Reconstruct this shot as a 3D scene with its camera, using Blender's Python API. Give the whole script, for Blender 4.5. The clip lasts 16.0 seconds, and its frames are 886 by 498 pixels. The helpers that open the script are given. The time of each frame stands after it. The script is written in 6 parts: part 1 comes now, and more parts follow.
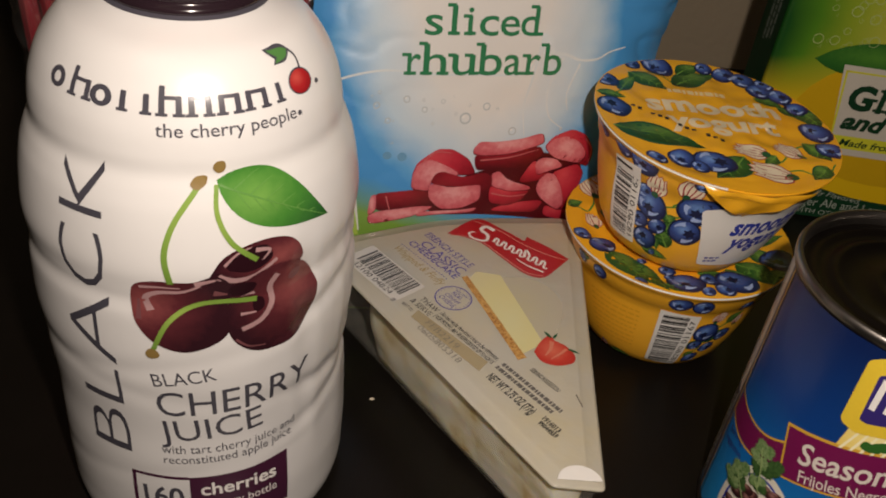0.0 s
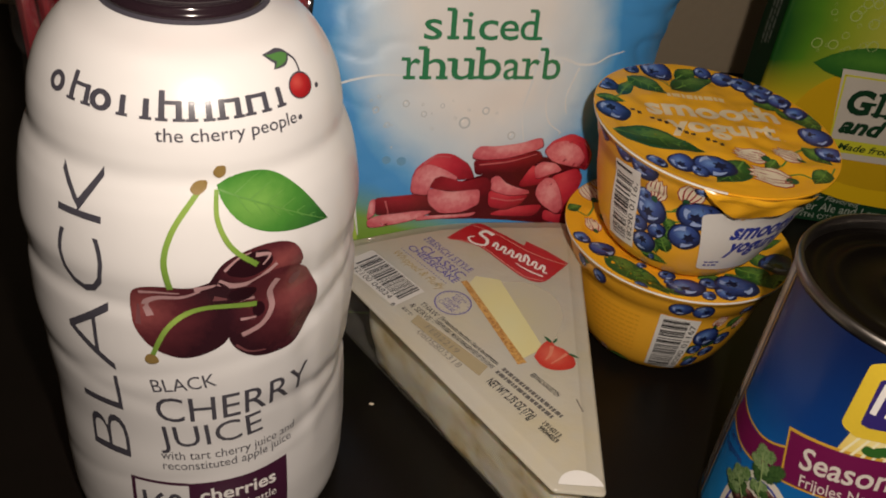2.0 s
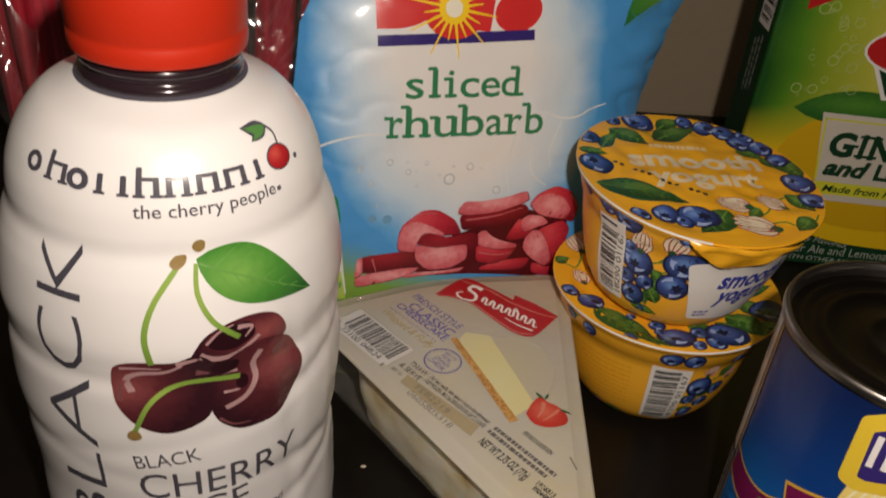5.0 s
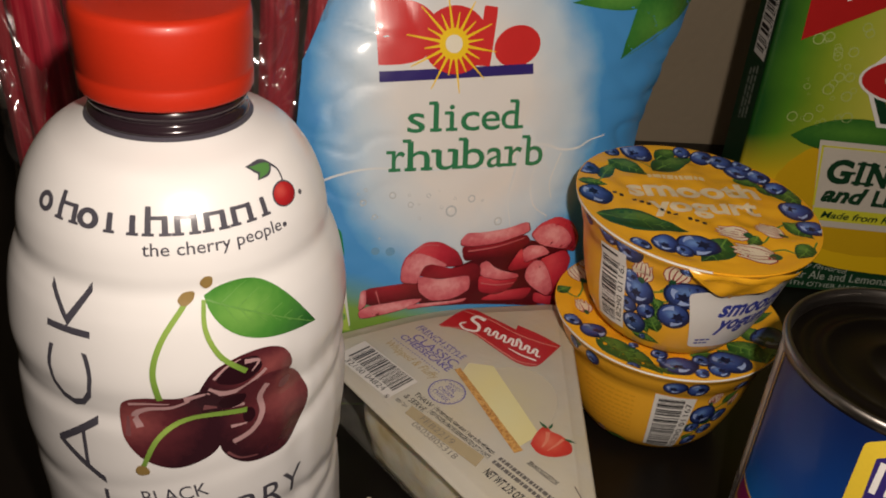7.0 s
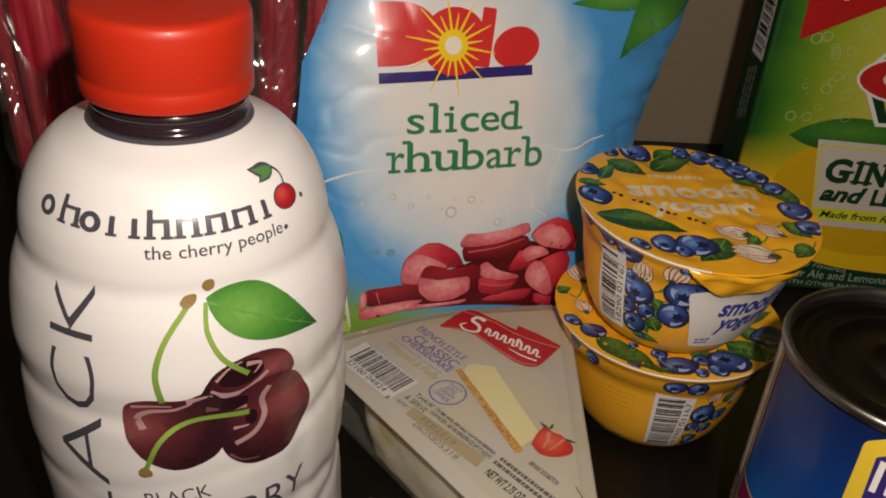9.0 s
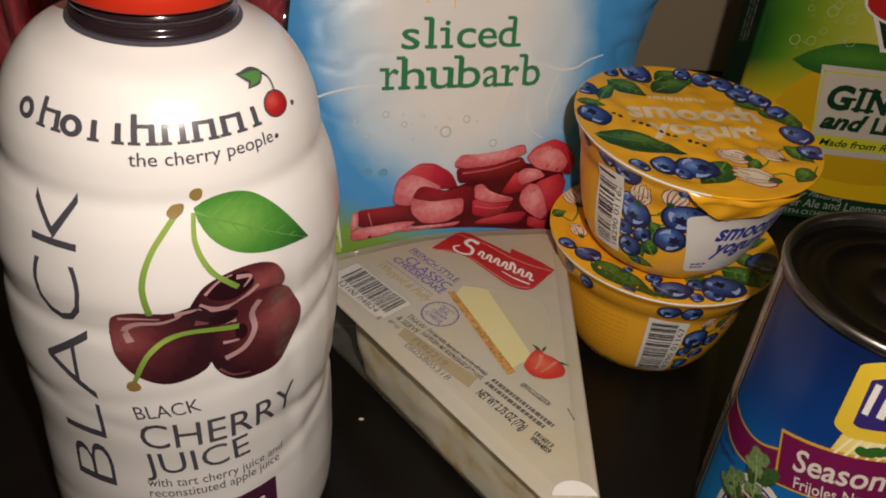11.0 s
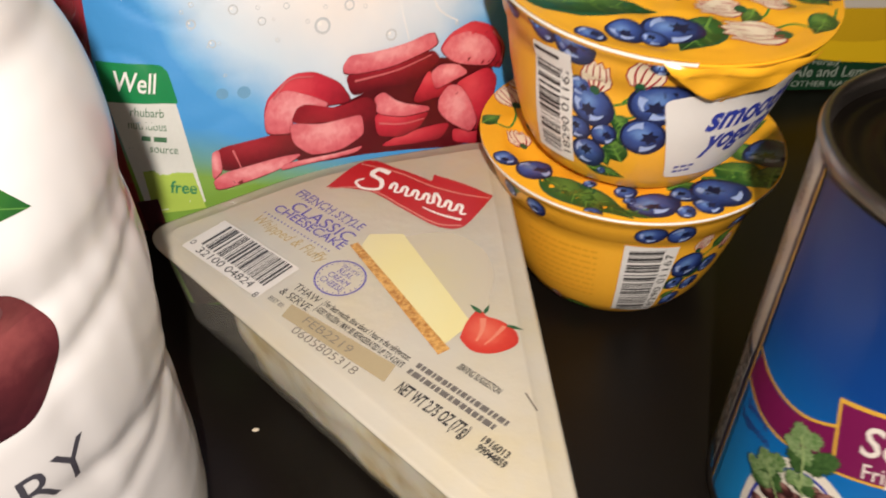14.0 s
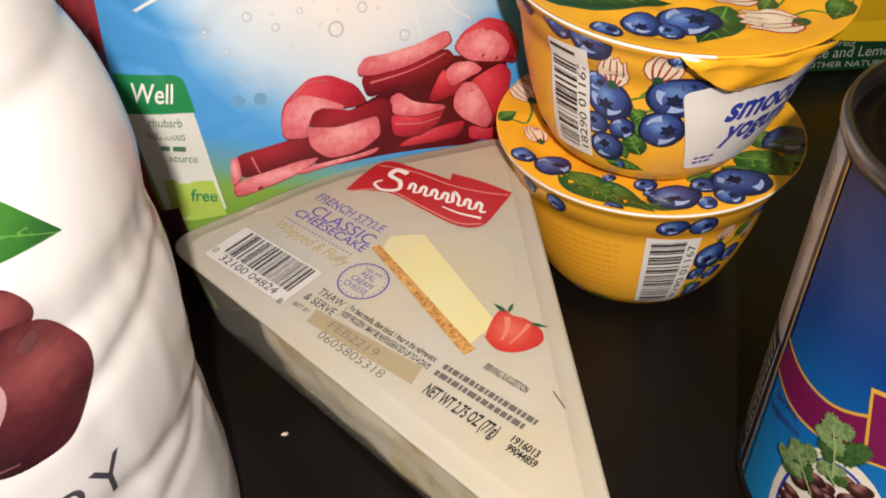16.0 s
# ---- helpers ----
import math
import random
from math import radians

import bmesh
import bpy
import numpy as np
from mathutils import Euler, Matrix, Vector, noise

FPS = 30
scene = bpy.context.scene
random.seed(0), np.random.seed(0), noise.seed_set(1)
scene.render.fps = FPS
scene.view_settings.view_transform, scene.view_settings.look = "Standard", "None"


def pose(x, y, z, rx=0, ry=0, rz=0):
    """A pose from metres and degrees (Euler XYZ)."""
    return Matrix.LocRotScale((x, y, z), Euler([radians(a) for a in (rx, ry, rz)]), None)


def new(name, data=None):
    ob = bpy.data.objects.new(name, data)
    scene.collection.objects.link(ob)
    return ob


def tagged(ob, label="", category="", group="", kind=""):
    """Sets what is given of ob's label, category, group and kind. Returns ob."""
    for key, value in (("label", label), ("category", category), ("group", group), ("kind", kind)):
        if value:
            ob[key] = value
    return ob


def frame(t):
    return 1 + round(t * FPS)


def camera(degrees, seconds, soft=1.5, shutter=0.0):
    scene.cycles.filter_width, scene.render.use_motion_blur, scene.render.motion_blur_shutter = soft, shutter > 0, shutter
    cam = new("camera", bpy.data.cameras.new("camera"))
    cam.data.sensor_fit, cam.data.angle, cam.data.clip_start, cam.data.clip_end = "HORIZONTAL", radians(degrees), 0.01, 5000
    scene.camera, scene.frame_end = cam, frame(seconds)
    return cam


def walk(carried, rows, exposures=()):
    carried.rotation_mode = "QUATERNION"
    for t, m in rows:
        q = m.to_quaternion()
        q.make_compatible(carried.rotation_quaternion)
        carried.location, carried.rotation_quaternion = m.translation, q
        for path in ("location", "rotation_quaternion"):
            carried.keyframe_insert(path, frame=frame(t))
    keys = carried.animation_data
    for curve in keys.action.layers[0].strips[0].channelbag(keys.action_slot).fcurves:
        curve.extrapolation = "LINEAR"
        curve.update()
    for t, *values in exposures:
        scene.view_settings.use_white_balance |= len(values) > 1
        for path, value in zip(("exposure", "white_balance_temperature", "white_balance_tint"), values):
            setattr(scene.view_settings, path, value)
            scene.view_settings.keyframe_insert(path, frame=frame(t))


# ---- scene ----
cam = camera(55.2, 16.0, soft=1.9, shutter=0.6)
ROWS = [  # seconds, x, y, z, yaw, pitch, roll
    (0, 0.00002, 0.00001, 0.24678, -0.000, -35.941, -5.735),
    (0.5, -0.00276, 0.00020, 0.24544, 0.002, -35.747, -5.579),
    (1, -0.00157, 0.00038, 0.24563, 0.017, -35.709, -5.672),
    (1.5, -0.00209, 0.00036, 0.24586, -0.051, -35.697, -5.756),
    (2, -0.00068, 0.00049, 0.24647, -0.169, -35.633, -5.771),
    (2.5, 0.00025, 0.00136, 0.24656, -0.284, -35.514, -5.714),
    (3, 0.00112, 0.00313, 0.24602, -0.548, -35.313, -5.605),
    (3.5, 0.00141, 0.00404, 0.24679, -0.922, -34.814, -5.458),
    (4, 0.00200, 0.00455, 0.24811, -1.348, -34.069, -5.225),
    (4.5, 0.00039, 0.00205, 0.24883, -1.353, -33.694, -5.002),
    (5, 0.00223, 0.00419, 0.25044, -1.449, -32.533, -4.432),
    (5.2, 0.00176, 0.00354, 0.25138, -1.605, -31.809, -4.248),
    (7.5, 0.00184, 0.00162, 0.25356, -1.721, -30.582, -3.713),
    (8, 0.00172, 0.00144, 0.25379, -1.821, -30.594, -3.660),
    (8.5, 0.00156, 0.00124, 0.25388, -1.875, -30.572, -3.610),
    (9, 0.00136, 0.00119, 0.25408, -1.871, -30.566, -3.552),
    (9.5, 0.00172, 0.00109, 0.25395, -1.842, -30.551, -3.519),
    (10, 0.00266, 0.00247, 0.25031, -1.898, -32.789, -3.743),
    (10.2, 0.00152, 0.00398, 0.24803, -2.024, -34.426, -4.220),
    (12.5, 0.00006, 0.00444, 0.24686, -1.992, -35.515, -4.767),
    (13, 0.00054, 0.00470, 0.24705, -2.092, -35.359, -4.616),
    (13.3, 0.00143, 0.01087, 0.24326, -2.326, -35.545, -4.752),
    (13.5, 0.01250, 0.02750, 0.23608, -3.411, -36.768, -3.908),
    (13.7, 0.02429, 0.05603, 0.21820, -6.820, -38.826, -2.531),
    (14, 0.02710, 0.07734, 0.19840, -8.117, -40.139, -0.388),
    (14.5, 0.02469, 0.08384, 0.19448, -8.507, -41.626, 0.544),
    (15, 0.02698, 0.08258, 0.19692, -8.979, -41.347, 1.269),
    (15.5, 0.02586, 0.08090, 0.19873, -8.784, -41.107, 1.550),
    (16, 0.02554, 0.07914, 0.20085, -8.645, -40.840, 1.792),
]
walk(cam, [(t, pose(x, y, z, 90 + pitch, roll, yaw)) for t, x, y, z, yaw, pitch, roll in ROWS],
     exposures=((0, -0.05, 6500, 10), (13.3, -0.05, 6500, 10), (14.0, 0.95, 6200, 10), (16, 0.94, 6200, 10)))

# ---- world and light: the small lamp beside the lens, an added fill, and a dim room ----
world = bpy.data.worlds.new("room_air")
scene.world = world
world.use_nodes = True
world.node_tree.nodes["Background"].inputs[0].default_value = (1.0, 0.86, 0.7, 1)
world.node_tree.nodes["Background"].inputs[1].default_value = 0.03
flash_data = bpy.data.lights.new("flash_lamp", "POINT")
flash_data.energy, flash_data.color, flash_data.shadow_soft_size = 4.3, (1.0, 0.855, 0.735), 0.005
flash = new("flash_lamp", flash_data)
flash.location = (0.028, -0.009, 0.300)
# Weak overhead fill, added to lift the dark parts; no real fixture.
fill_data = bpy.data.lights.new("added_fill", "AREA")
fill_data.energy, fill_data.color, fill_data.size = 1.2, (1.0, 0.8, 0.6), 0.5
fill_light = new("added_fill", fill_data)
fill_light.location = (-0.4, -0.5, 1.55)


# ---- materials ----
def nodes_of(name, rough=0.5, metal=0.0, coat=0.0, spec=0.5):
    m = bpy.data.materials.new(name)
    m.use_nodes = True
    nt = m.node_tree
    b = nt.nodes["Principled BSDF"]
    b.inputs["Roughness"].default_value = rough
    b.inputs["Metallic"].default_value = metal
    b.inputs["Coat Weight"].default_value = coat
    b.inputs["Coat Roughness"].default_value = 0.12
    b.inputs["Specular IOR Level"].default_value = spec
    return m, nt, b


def add(nt, kind, **ins):
    n = nt.nodes.new(kind)
    for k, v in ins.items():
        n.inputs[k.replace("_", " ")].default_value = v
    return n


def mixc(nt, fac, a, b):
    """Colour mix; each of fac, a, b is a socket or a value."""
    n = nt.nodes.new("ShaderNodeMix")
    n.data_type = "RGBA"
    for s, v in ((n.inputs[0], fac), (n.inputs[6], a), (n.inputs[7], b)):
        if isinstance(v, bpy.types.NodeSocket):
            nt.links.new(v, s)
        else:
            s.default_value = v if not isinstance(v, tuple) else (*v[:3], 1)
    return n.outputs[2]


def math_node(nt, op, a, b=0.0, c=0.0):
    n = nt.nodes.new("ShaderNodeMath")
    n.operation = op
    for s, v in zip(n.inputs, (a, b, c)):
        if isinstance(v, bpy.types.NodeSocket):
            nt.links.new(v, s)
        else:
            s.default_value = v
    return n.outputs[0]


def ramp(nt, fac, stops, mode="LINEAR"):
    n = nt.nodes.new("ShaderNodeValToRGB")
    n.color_ramp.interpolation = mode
    e = n.color_ramp.elements
    while len(e) < len(stops):
        e.new(0.5)
    for el, (p, c) in zip(e, stops):
        el.position, el.color = p, (*c[:3], 1)
    nt.links.new(fac, n.inputs[0])
    return n.outputs[0]


def noise_of(nt, scale, detail=4.0, rough=0.55, coord="Object"):
    tc = nt.nodes.new("ShaderNodeTexCoord")
    n = add(nt, "ShaderNodeTexNoise", Scale=scale, Detail=detail, Roughness=rough)
    nt.links.new(tc.outputs[coord], n.inputs["Vector"])
    return n.outputs[0]


def bump(nt, b, height, strength, dist=0.001):
    n = add(nt, "ShaderNodeBump", Strength=strength, Distance=dist)
    nt.links.new(height, n.inputs["Height"])
    nt.links.new(n.outputs[0], b.inputs["Normal"])


def uv_of(nt):
    n = nt.nodes.new("ShaderNodeUVMap")
    n.uv_map = "print"
    s = nt.nodes.new("ShaderNodeSeparateXYZ")
    nt.links.new(n.outputs[0], s.inputs[0])
    return n.outputs[0], s.outputs[0], s.outputs[1]


def ink(name, col, rough=0.35, coat=0.0, vary=0.12, metal=0.0, spec=0.5, grain=900.0):
    """A printed or plain surface: a colour with fine and coarse variation."""
    m, nt, b = nodes_of(name, rough, metal, coat, spec)
    dark = tuple(c * (1 - vary) for c in col)
    f = math_node(nt, "MULTIPLY_ADD", noise_of(nt, grain, 3), 0.5, math_node(nt, "MULTIPLY", noise_of(nt, grain * 0.06, 3), 0.5))
    nt.links.new(mixc(nt, f, dark, tuple(min(1, c * (1 + vary * 0.6)) for c in col)), b.inputs["Base Color"])
    return m


def shaded_ink(name, light, mid, dark, cx=0.38, cy=0.68, rough=0.35, coat=0.0, speck=0.0, reach=0.85):
    """A printed picture of a round thing: tones run out from a point of its own outline."""
    m, nt, b = nodes_of(name, rough, 0, coat)
    _, u, v = uv_of(nt)
    du, dv = math_node(nt, "SUBTRACT", u, cx), math_node(nt, "SUBTRACT", v, cy)
    d = math_node(nt, "SQRT", math_node(nt, "ADD", math_node(nt, "MULTIPLY", du, du), math_node(nt, "MULTIPLY", dv, dv)))
    d = math_node(nt, "ADD", d, math_node(nt, "MULTIPLY", math_node(nt, "SUBTRACT", noise_of(nt, 420, 3), 0.5), 0.22 + speck))
    nt.links.new(ramp(nt, math_node(nt, "DIVIDE", d, reach), [(0.05, light), (0.45, mid), (0.95, dark)]), b.inputs["Base Color"])
    return m


def film_material(name, clear=0.75, rough=0.12, tint=(1, 1, 1), wrinkle=0.0, scale=60.0, gloss=None, glow=0.0):
    """Thin clear plastic: what is behind shows through, with a gloss over it."""
    m = bpy.data.materials.new(name)
    m.use_nodes = True
    nt = m.node_tree
    b = nt.nodes["Principled BSDF"]
    b.inputs["Base Color"].default_value = (*tint, 1)
    b.inputs["Roughness"].default_value = rough
    t = nt.nodes.new("ShaderNodeBsdfTransparent")
    mx = nt.nodes.new("ShaderNodeMixShader")
    lw = add(nt, "ShaderNodeFresnel", IOR=1.45)
    g = add(nt, "ShaderNodeBsdfGlossy", Roughness=rough)
    g.inputs["Color"].default_value = (1, 1, 1, 1)
    mx.inputs[0].default_value = clear
    if glow:
        tr = nt.nodes.new("ShaderNodeBsdfTranslucent")
        tr.inputs[0].default_value = (*tint, 1)
        m3 = nt.nodes.new("ShaderNodeMixShader")
        m3.inputs[0].default_value = glow
        nt.links.new(b.outputs[0], m3.inputs[1])
        nt.links.new(tr.outputs[0], m3.inputs[2])
        nt.links.new(m3.outputs[0], mx.inputs[1])
    else:
        nt.links.new(b.outputs[0], mx.inputs[1])
    nt.links.new(t.outputs[0], mx.inputs[2])
    m2 = nt.nodes.new("ShaderNodeMixShader")
    if gloss is None:
        nt.links.new(lw.outputs[0], m2.inputs[0])
    else:
        m2.inputs[0].default_value = gloss
    nt.links.new(mx.outputs[0], m2.inputs[1])
    nt.links.new(g.outputs[0], m2.inputs[2])
    nt.links.new(m2.outputs[0], nt.nodes["Material Output"].inputs[0])
    if wrinkle:
        n = add(nt, "ShaderNodeBump", Strength=wrinkle, Distance=0.004)
        nt.links.new(noise_of(nt, scale, 3), n.inputs["Height"])
        for s in (b, g, lw):
            nt.links.new(n.outputs[0], s.inputs["Normal"])
    return m


# ---- building helpers ----
ORIGIN = {}


def thing(name, origin, label, category, group="", kind=""):
    ob = new(name)
    ob.empty_display_size = 0.02
    ob.location = origin
    ORIGIN[ob.name] = Vector(origin)
    return tagged(ob, label, category, group, kind)


def part(name, bm, material, parent=None, label="", smooth=True):
    """Links a bmesh, given in world places, as one mesh under a thing or a part."""
    org = ORIGIN[parent.name] if parent else Vector()
    for v in bm.verts:
        v.co -= org
    for f in bm.faces:
        f.smooth = smooth
    me = bpy.data.meshes.new(name)
    bm.to_mesh(me)
    bm.free()
    me.materials.append(material)
    ob = new(name, me)
    if parent:
        ob.parent = parent
        ORIGIN[ob.name] = org
    if label:
        ob["label"] = label
    return ob


def box_bm(lo, hi, bevel=0.0, seg=2):
    bm = bmesh.new()
    bmesh.ops.create_cube(bm, size=1)
    for v in bm.verts:
        v.co = Vector([(l + h) / 2 + c * (h - l) for l, h, c in zip(lo, hi, v.co)])
    if bevel:
        bmesh.ops.bevel(bm, geom=bm.edges[:], offset=bevel, segments=seg, affect="EDGES", profile=0.6)
    return bm


def sheet(fn, us, vs, closed=False, uv=True):
    """A grid of faces over fn(u, v), with u, v kept as the print's coordinates."""
    bm = bmesh.new()
    lay = bm.loops.layers.uv.new("print")
    rows = [[bm.verts.new(fn(u, v)) for u in us] for v in vs]
    n = len(us)
    for j in range(len(vs) - 1):
        for i in range(n if closed else n - 1):
            k = (i + 1) % n
            f = bm.faces.new((rows[j][i], rows[j][k], rows[j + 1][k], rows[j + 1][i]))
            uu = us[k] if k else (2 * us[-1] - us[-2])
            for lp, q in zip(f.loops, ((us[i], vs[j]), (uu, vs[j]), (uu, vs[j + 1]), (us[i], vs[j + 1]))):
                lp[lay].uv = q
    return bm


def lathe(profile, base, axis, n=96, wob=None):
    """A surface of revolution; profile: (radius, height) pairs in metres."""
    fr = frame_of(axis)
    base = Vector(base)
    bm = bmesh.new()
    rings = []
    for r, h in profile:
        ring = []
        for i in range(n):
            a = 2 * math.pi * i / n
            rr = r + (wob(a, h) if wob and r > 1e-5 else 0)
            ring.append(bm.verts.new(base + fr @ Vector((rr * math.cos(a), rr * math.sin(a), h))))
        rings.append(ring)
    for p, q in zip(rings, rings[1:]):
        for i in range(n):
            k = (i + 1) % n
            bm.faces.new((p[i], p[k], q[k], q[i]))
    bmesh.ops.remove_doubles(bm, verts=bm.verts, dist=1e-6)
    return bm


def frame_of(axis):
    a = Vector(axis).normalized()
    ux = (Vector((1, 0, 0)) - a.x * a).normalized()
    uy = a.cross(ux)
    return Matrix((ux, uy, a)).transposed()


def lin(a, b, n):
    return [a + (b - a) * i / (n - 1) for i in range(n)]


def cut(bm, du, dv):
    """Cuts a flat mesh along a grid, so that it can follow a curved surface."""
    xs = [v.co.x for v in bm.verts]
    ys = [v.co.y for v in bm.verts]
    for axis, lo, hi, st in ((0, min(xs), max(xs), du), (1, min(ys), max(ys), dv)):
        if not st:
            continue
        k = math.floor(lo / st) + 1
        while k * st < hi:
            co, no = Vector(), Vector()
            co[axis], no[axis] = k * st, 1
            bmesh.ops.bisect_plane(bm, geom=bm.verts[:] + bm.edges[:] + bm.faces[:], dist=1e-6, plane_co=co, plane_no=no)
            k += 1


def lay_on(bm, surface, off):
    """Maps a flat mesh (millimetres of print) on to a surface; uv runs 0 to 1 over its own box."""
    xs = [v.co.x for v in bm.verts]
    ys = [v.co.y for v in bm.verts]
    x0, y0 = min(xs), min(ys)
    w, h = max(max(xs) - x0, 1e-6), max(max(ys) - y0, 1e-6)
    lay = bm.loops.layers.uv.verify() if bm.loops.layers.uv else bm.loops.layers.uv.new("print")
    for f in bm.faces:
        if f.normal.z < 0:
            f.normal_flip()
        for lp in f.loops:
            lp[lay].uv = ((lp.vert.co.x - x0) / w, (lp.vert.co.y - y0) / h)
    for v in bm.verts:
        v.co = surface(v.co.x, v.co.y, off)
    return bm


def patch(name, shapes, surface, material, parent, off=0.1, step=3.0, label=""):
    """Print: flat shapes (lists of points in millimetres) laid on a surface, off millimetres proud."""
    bm = bmesh.new()
    for pts in shapes:
        try:
            bm.faces.new([bm.verts.new((x, y, 0)) for x, y in pts])
        except ValueError:
            pass
    bm.normal_update()
    bmesh.ops.triangulate(bm, faces=bm.faces[:])
    if step:
        cut(bm, step, step)
    bm.normal_update()
    ob = part(name, lay_on(bm, surface, off), material, parent, label)
    if len(shapes) > 4 and name in SMALL_PRINT:
        ob["kind"] = "stuff"
    return ob


SMALL_PRINT = {"letter_foot", "barcode", "side_barcode", "fine_print", "date_code", "dotted_line", "brand_mark", "info_text", "facts_text", "side_text", "serving_text", "print_bubble", "bubble_glint",
               "maker_line", "sun_ray", "sun_panel_ray", "claim_line", "seal_ring", "print_vein", "berry_glint", "leaf_vein", "flower_line"}


def words(text, surface, material, parent, p0, p1, cap, off=0.2, step=3.0, bold=0.0, slant=0.0, name="lettering"):
    """Lettering in the built-in font, from p0 to p1 along its base line, with capitals cap millimetres high."""
    cu = bpy.data.curves.new("lettering", "FONT")
    cu.body, cu.size, cu.offset, cu.shear, cu.resolution_u = text, 1.0, bold, slant, 3
    tmp = bpy.data.objects.new("lettering", cu)
    scene.collection.objects.link(tmp)
    dg = bpy.context.evaluated_depsgraph_get()
    me = bpy.data.meshes.new_from_object(tmp.evaluated_get(dg))
    bm = bmesh.new()
    bm.from_mesh(me)
    bpy.data.objects.remove(tmp)
    bpy.data.curves.remove(cu)
    bpy.data.meshes.remove(me)
    xs = [v.co.x for v in bm.verts]
    x0, wid = min(xs), max(xs) - min(xs)
    d = Vector((p1[0] - p0[0], p1[1] - p0[1]))
    e = d.normalized()
    for v in bm.verts:
        a, b = (v.co.x - x0) / wid * d.length, v.co.y / 0.69 * cap
        v.co = Vector((p0[0] + e.x * a - e.y * b, p0[1] + e.y * a + e.x * b, 0))
    if step:
        cut(bm, step, step)
    bm.normal_update()
    return part(name, lay_on(bm, surface, off), material, parent)


def ellipse(cx, cy, rx, ry, turn=0.0, n=28, a0=0.0, a1=360.0):
    c, s = math.cos(radians(turn)), math.sin(radians(turn))
    out = []
    full = abs(a1 - a0) >= 360
    for i in range(n if full else n + 1):
        a = radians(a0 + (a1 - a0) * i / n)
        x, y = rx * math.cos(a), ry * math.sin(a)
        out.append((cx + c * x - s * y, cy + s * x + c * y))
    return out


def blob(cx, cy, rx, ry, turn=0.0, rough=0.08, seed=0, n=30):
    rnd = random.Random(seed)
    ph = [(rnd.uniform(0, 6.28), rnd.uniform(0.4, 1) / k, k) for k in (2, 3, 5)]
    c, s = math.cos(radians(turn)), math.sin(radians(turn))
    out = []
    for i in range(n):
        a = 2 * math.pi * i / n
        k = 1 + rough * sum(w * math.sin(m * a + p) for p, w, m in ph)
        x, y = rx * k * math.cos(a), ry * k * math.sin(a)
        out.append((cx + c * x - s * y, cy + s * x + c * y))
    return out


def curve_pts(ctrl, n=14):
    """A smooth line through control points (Catmull-Rom)."""
    p = [ctrl[0], *ctrl, ctrl[-1]]
    out = []
    for k in range(1, len(p) - 2):
        for i in range(n):
            t = i / n
            out.append(tuple(0.5 * (2 * p[k][d] + (p[k + 1][d] - p[k - 1][d]) * t + (2 * p[k - 1][d] - 5 * p[k][d] + 4 * p[k + 1][d] - p[k + 2][d]) * t * t
                             + (3 * p[k][d] - p[k - 1][d] - 3 * p[k + 1][d] + p[k + 2][d]) * t ** 3) for d in (0, 1)))
    return out + [tuple(ctrl[-1])]


def ribbon(ctrl, w0, w1=None, n=10):
    """A smooth band along control points, as quads; its width runs from w0 to w1."""
    w1 = w0 if w1 is None else w1
    pts = curve_pts(ctrl, n) if len(ctrl) > 2 else [ctrl[0], ctrl[1]]
    side = []
    for i, (x, y) in enumerate(pts):
        a, b = pts[max(0, i - 1)], pts[min(len(pts) - 1, i + 1)]
        d = Vector((b[0] - a[0], b[1] - a[1])).normalized()
        w = (w0 + (w1 - w0) * i / (len(pts) - 1)) / 2
        side.append(((x - d.y * w, y + d.x * w), (x + d.y * w, y - d.x * w)))
    return [[a[0], a[1], b[1], b[0]] for a, b in zip(side, side[1:])]


def leaf_shape(x0, y0, x1, y1, fat=0.3, bend=0.0, n=12):
    """A pointed leaf from its stalk to its tip."""
    d = Vector((x1 - x0, y1 - y0))
    q = Vector((-d.y, d.x))
    up, dn = [], []
    for i in range(n + 1):
        t = i / n
        w = fat * math.sin(math.pi * t ** 0.8) * (1 - 0.25 * t)
        c = Vector((x0, y0)) + d * t + q * bend * math.sin(math.pi * t)
        up.append(tuple(c + q * w))
        dn.append(tuple(c - q * w))
    return up + dn[-2:0:-1]


def barcode(p0, p1, high, seed=1, n=30):
    """Bars along the line p0 to p1, standing to its left side, high millimetres tall."""
    rnd = random.Random(seed)
    d = Vector((p1[0] - p0[0], p1[1] - p0[1]))
    e = d.normalized()
    q = Vector((-e.y, e.x)) * high
    w = [rnd.choice((1, 1, 1, 2, 2, 3, 4)) for _ in range(2 * n - 1)]
    k = d.length / sum(w)
    out, x = [], 0.0
    for i, v in enumerate(w):
        if i % 2 == 0:
            a, b = Vector(p0) + e * x, Vector(p0) + e * (x + v * k)
            out.append([tuple(a), tuple(b), tuple(b + q), tuple(a + q)])
        x += v * k
    return out


def quad(x0, y0, x1, y1):
    return [(x0, y0), (x1, y0), (x1, y1), (x0, y1)]


def text_bars(p0, p1, high, seed=0, unit=1.6):
    """A line of unreadable words as plain bars from p0 to p1."""
    rnd = random.Random(seed)
    d = Vector((p1[0] - p0[0], p1[1] - p0[1]))
    L, e = d.length, d.normalized()
    q = Vector((-e.y, e.x)) * high
    out, x = [], 0.0
    while x < L - 0.3:
        w = min(rnd.uniform(0.8, 2.6) * unit, L - x)
        a, b = Vector(p0) + e * x, Vector(p0) + e * (x + w)
        out.append([tuple(a), tuple(b), tuple(b + q), tuple(a + q)])
        x += w + 0.4 * unit
    return out


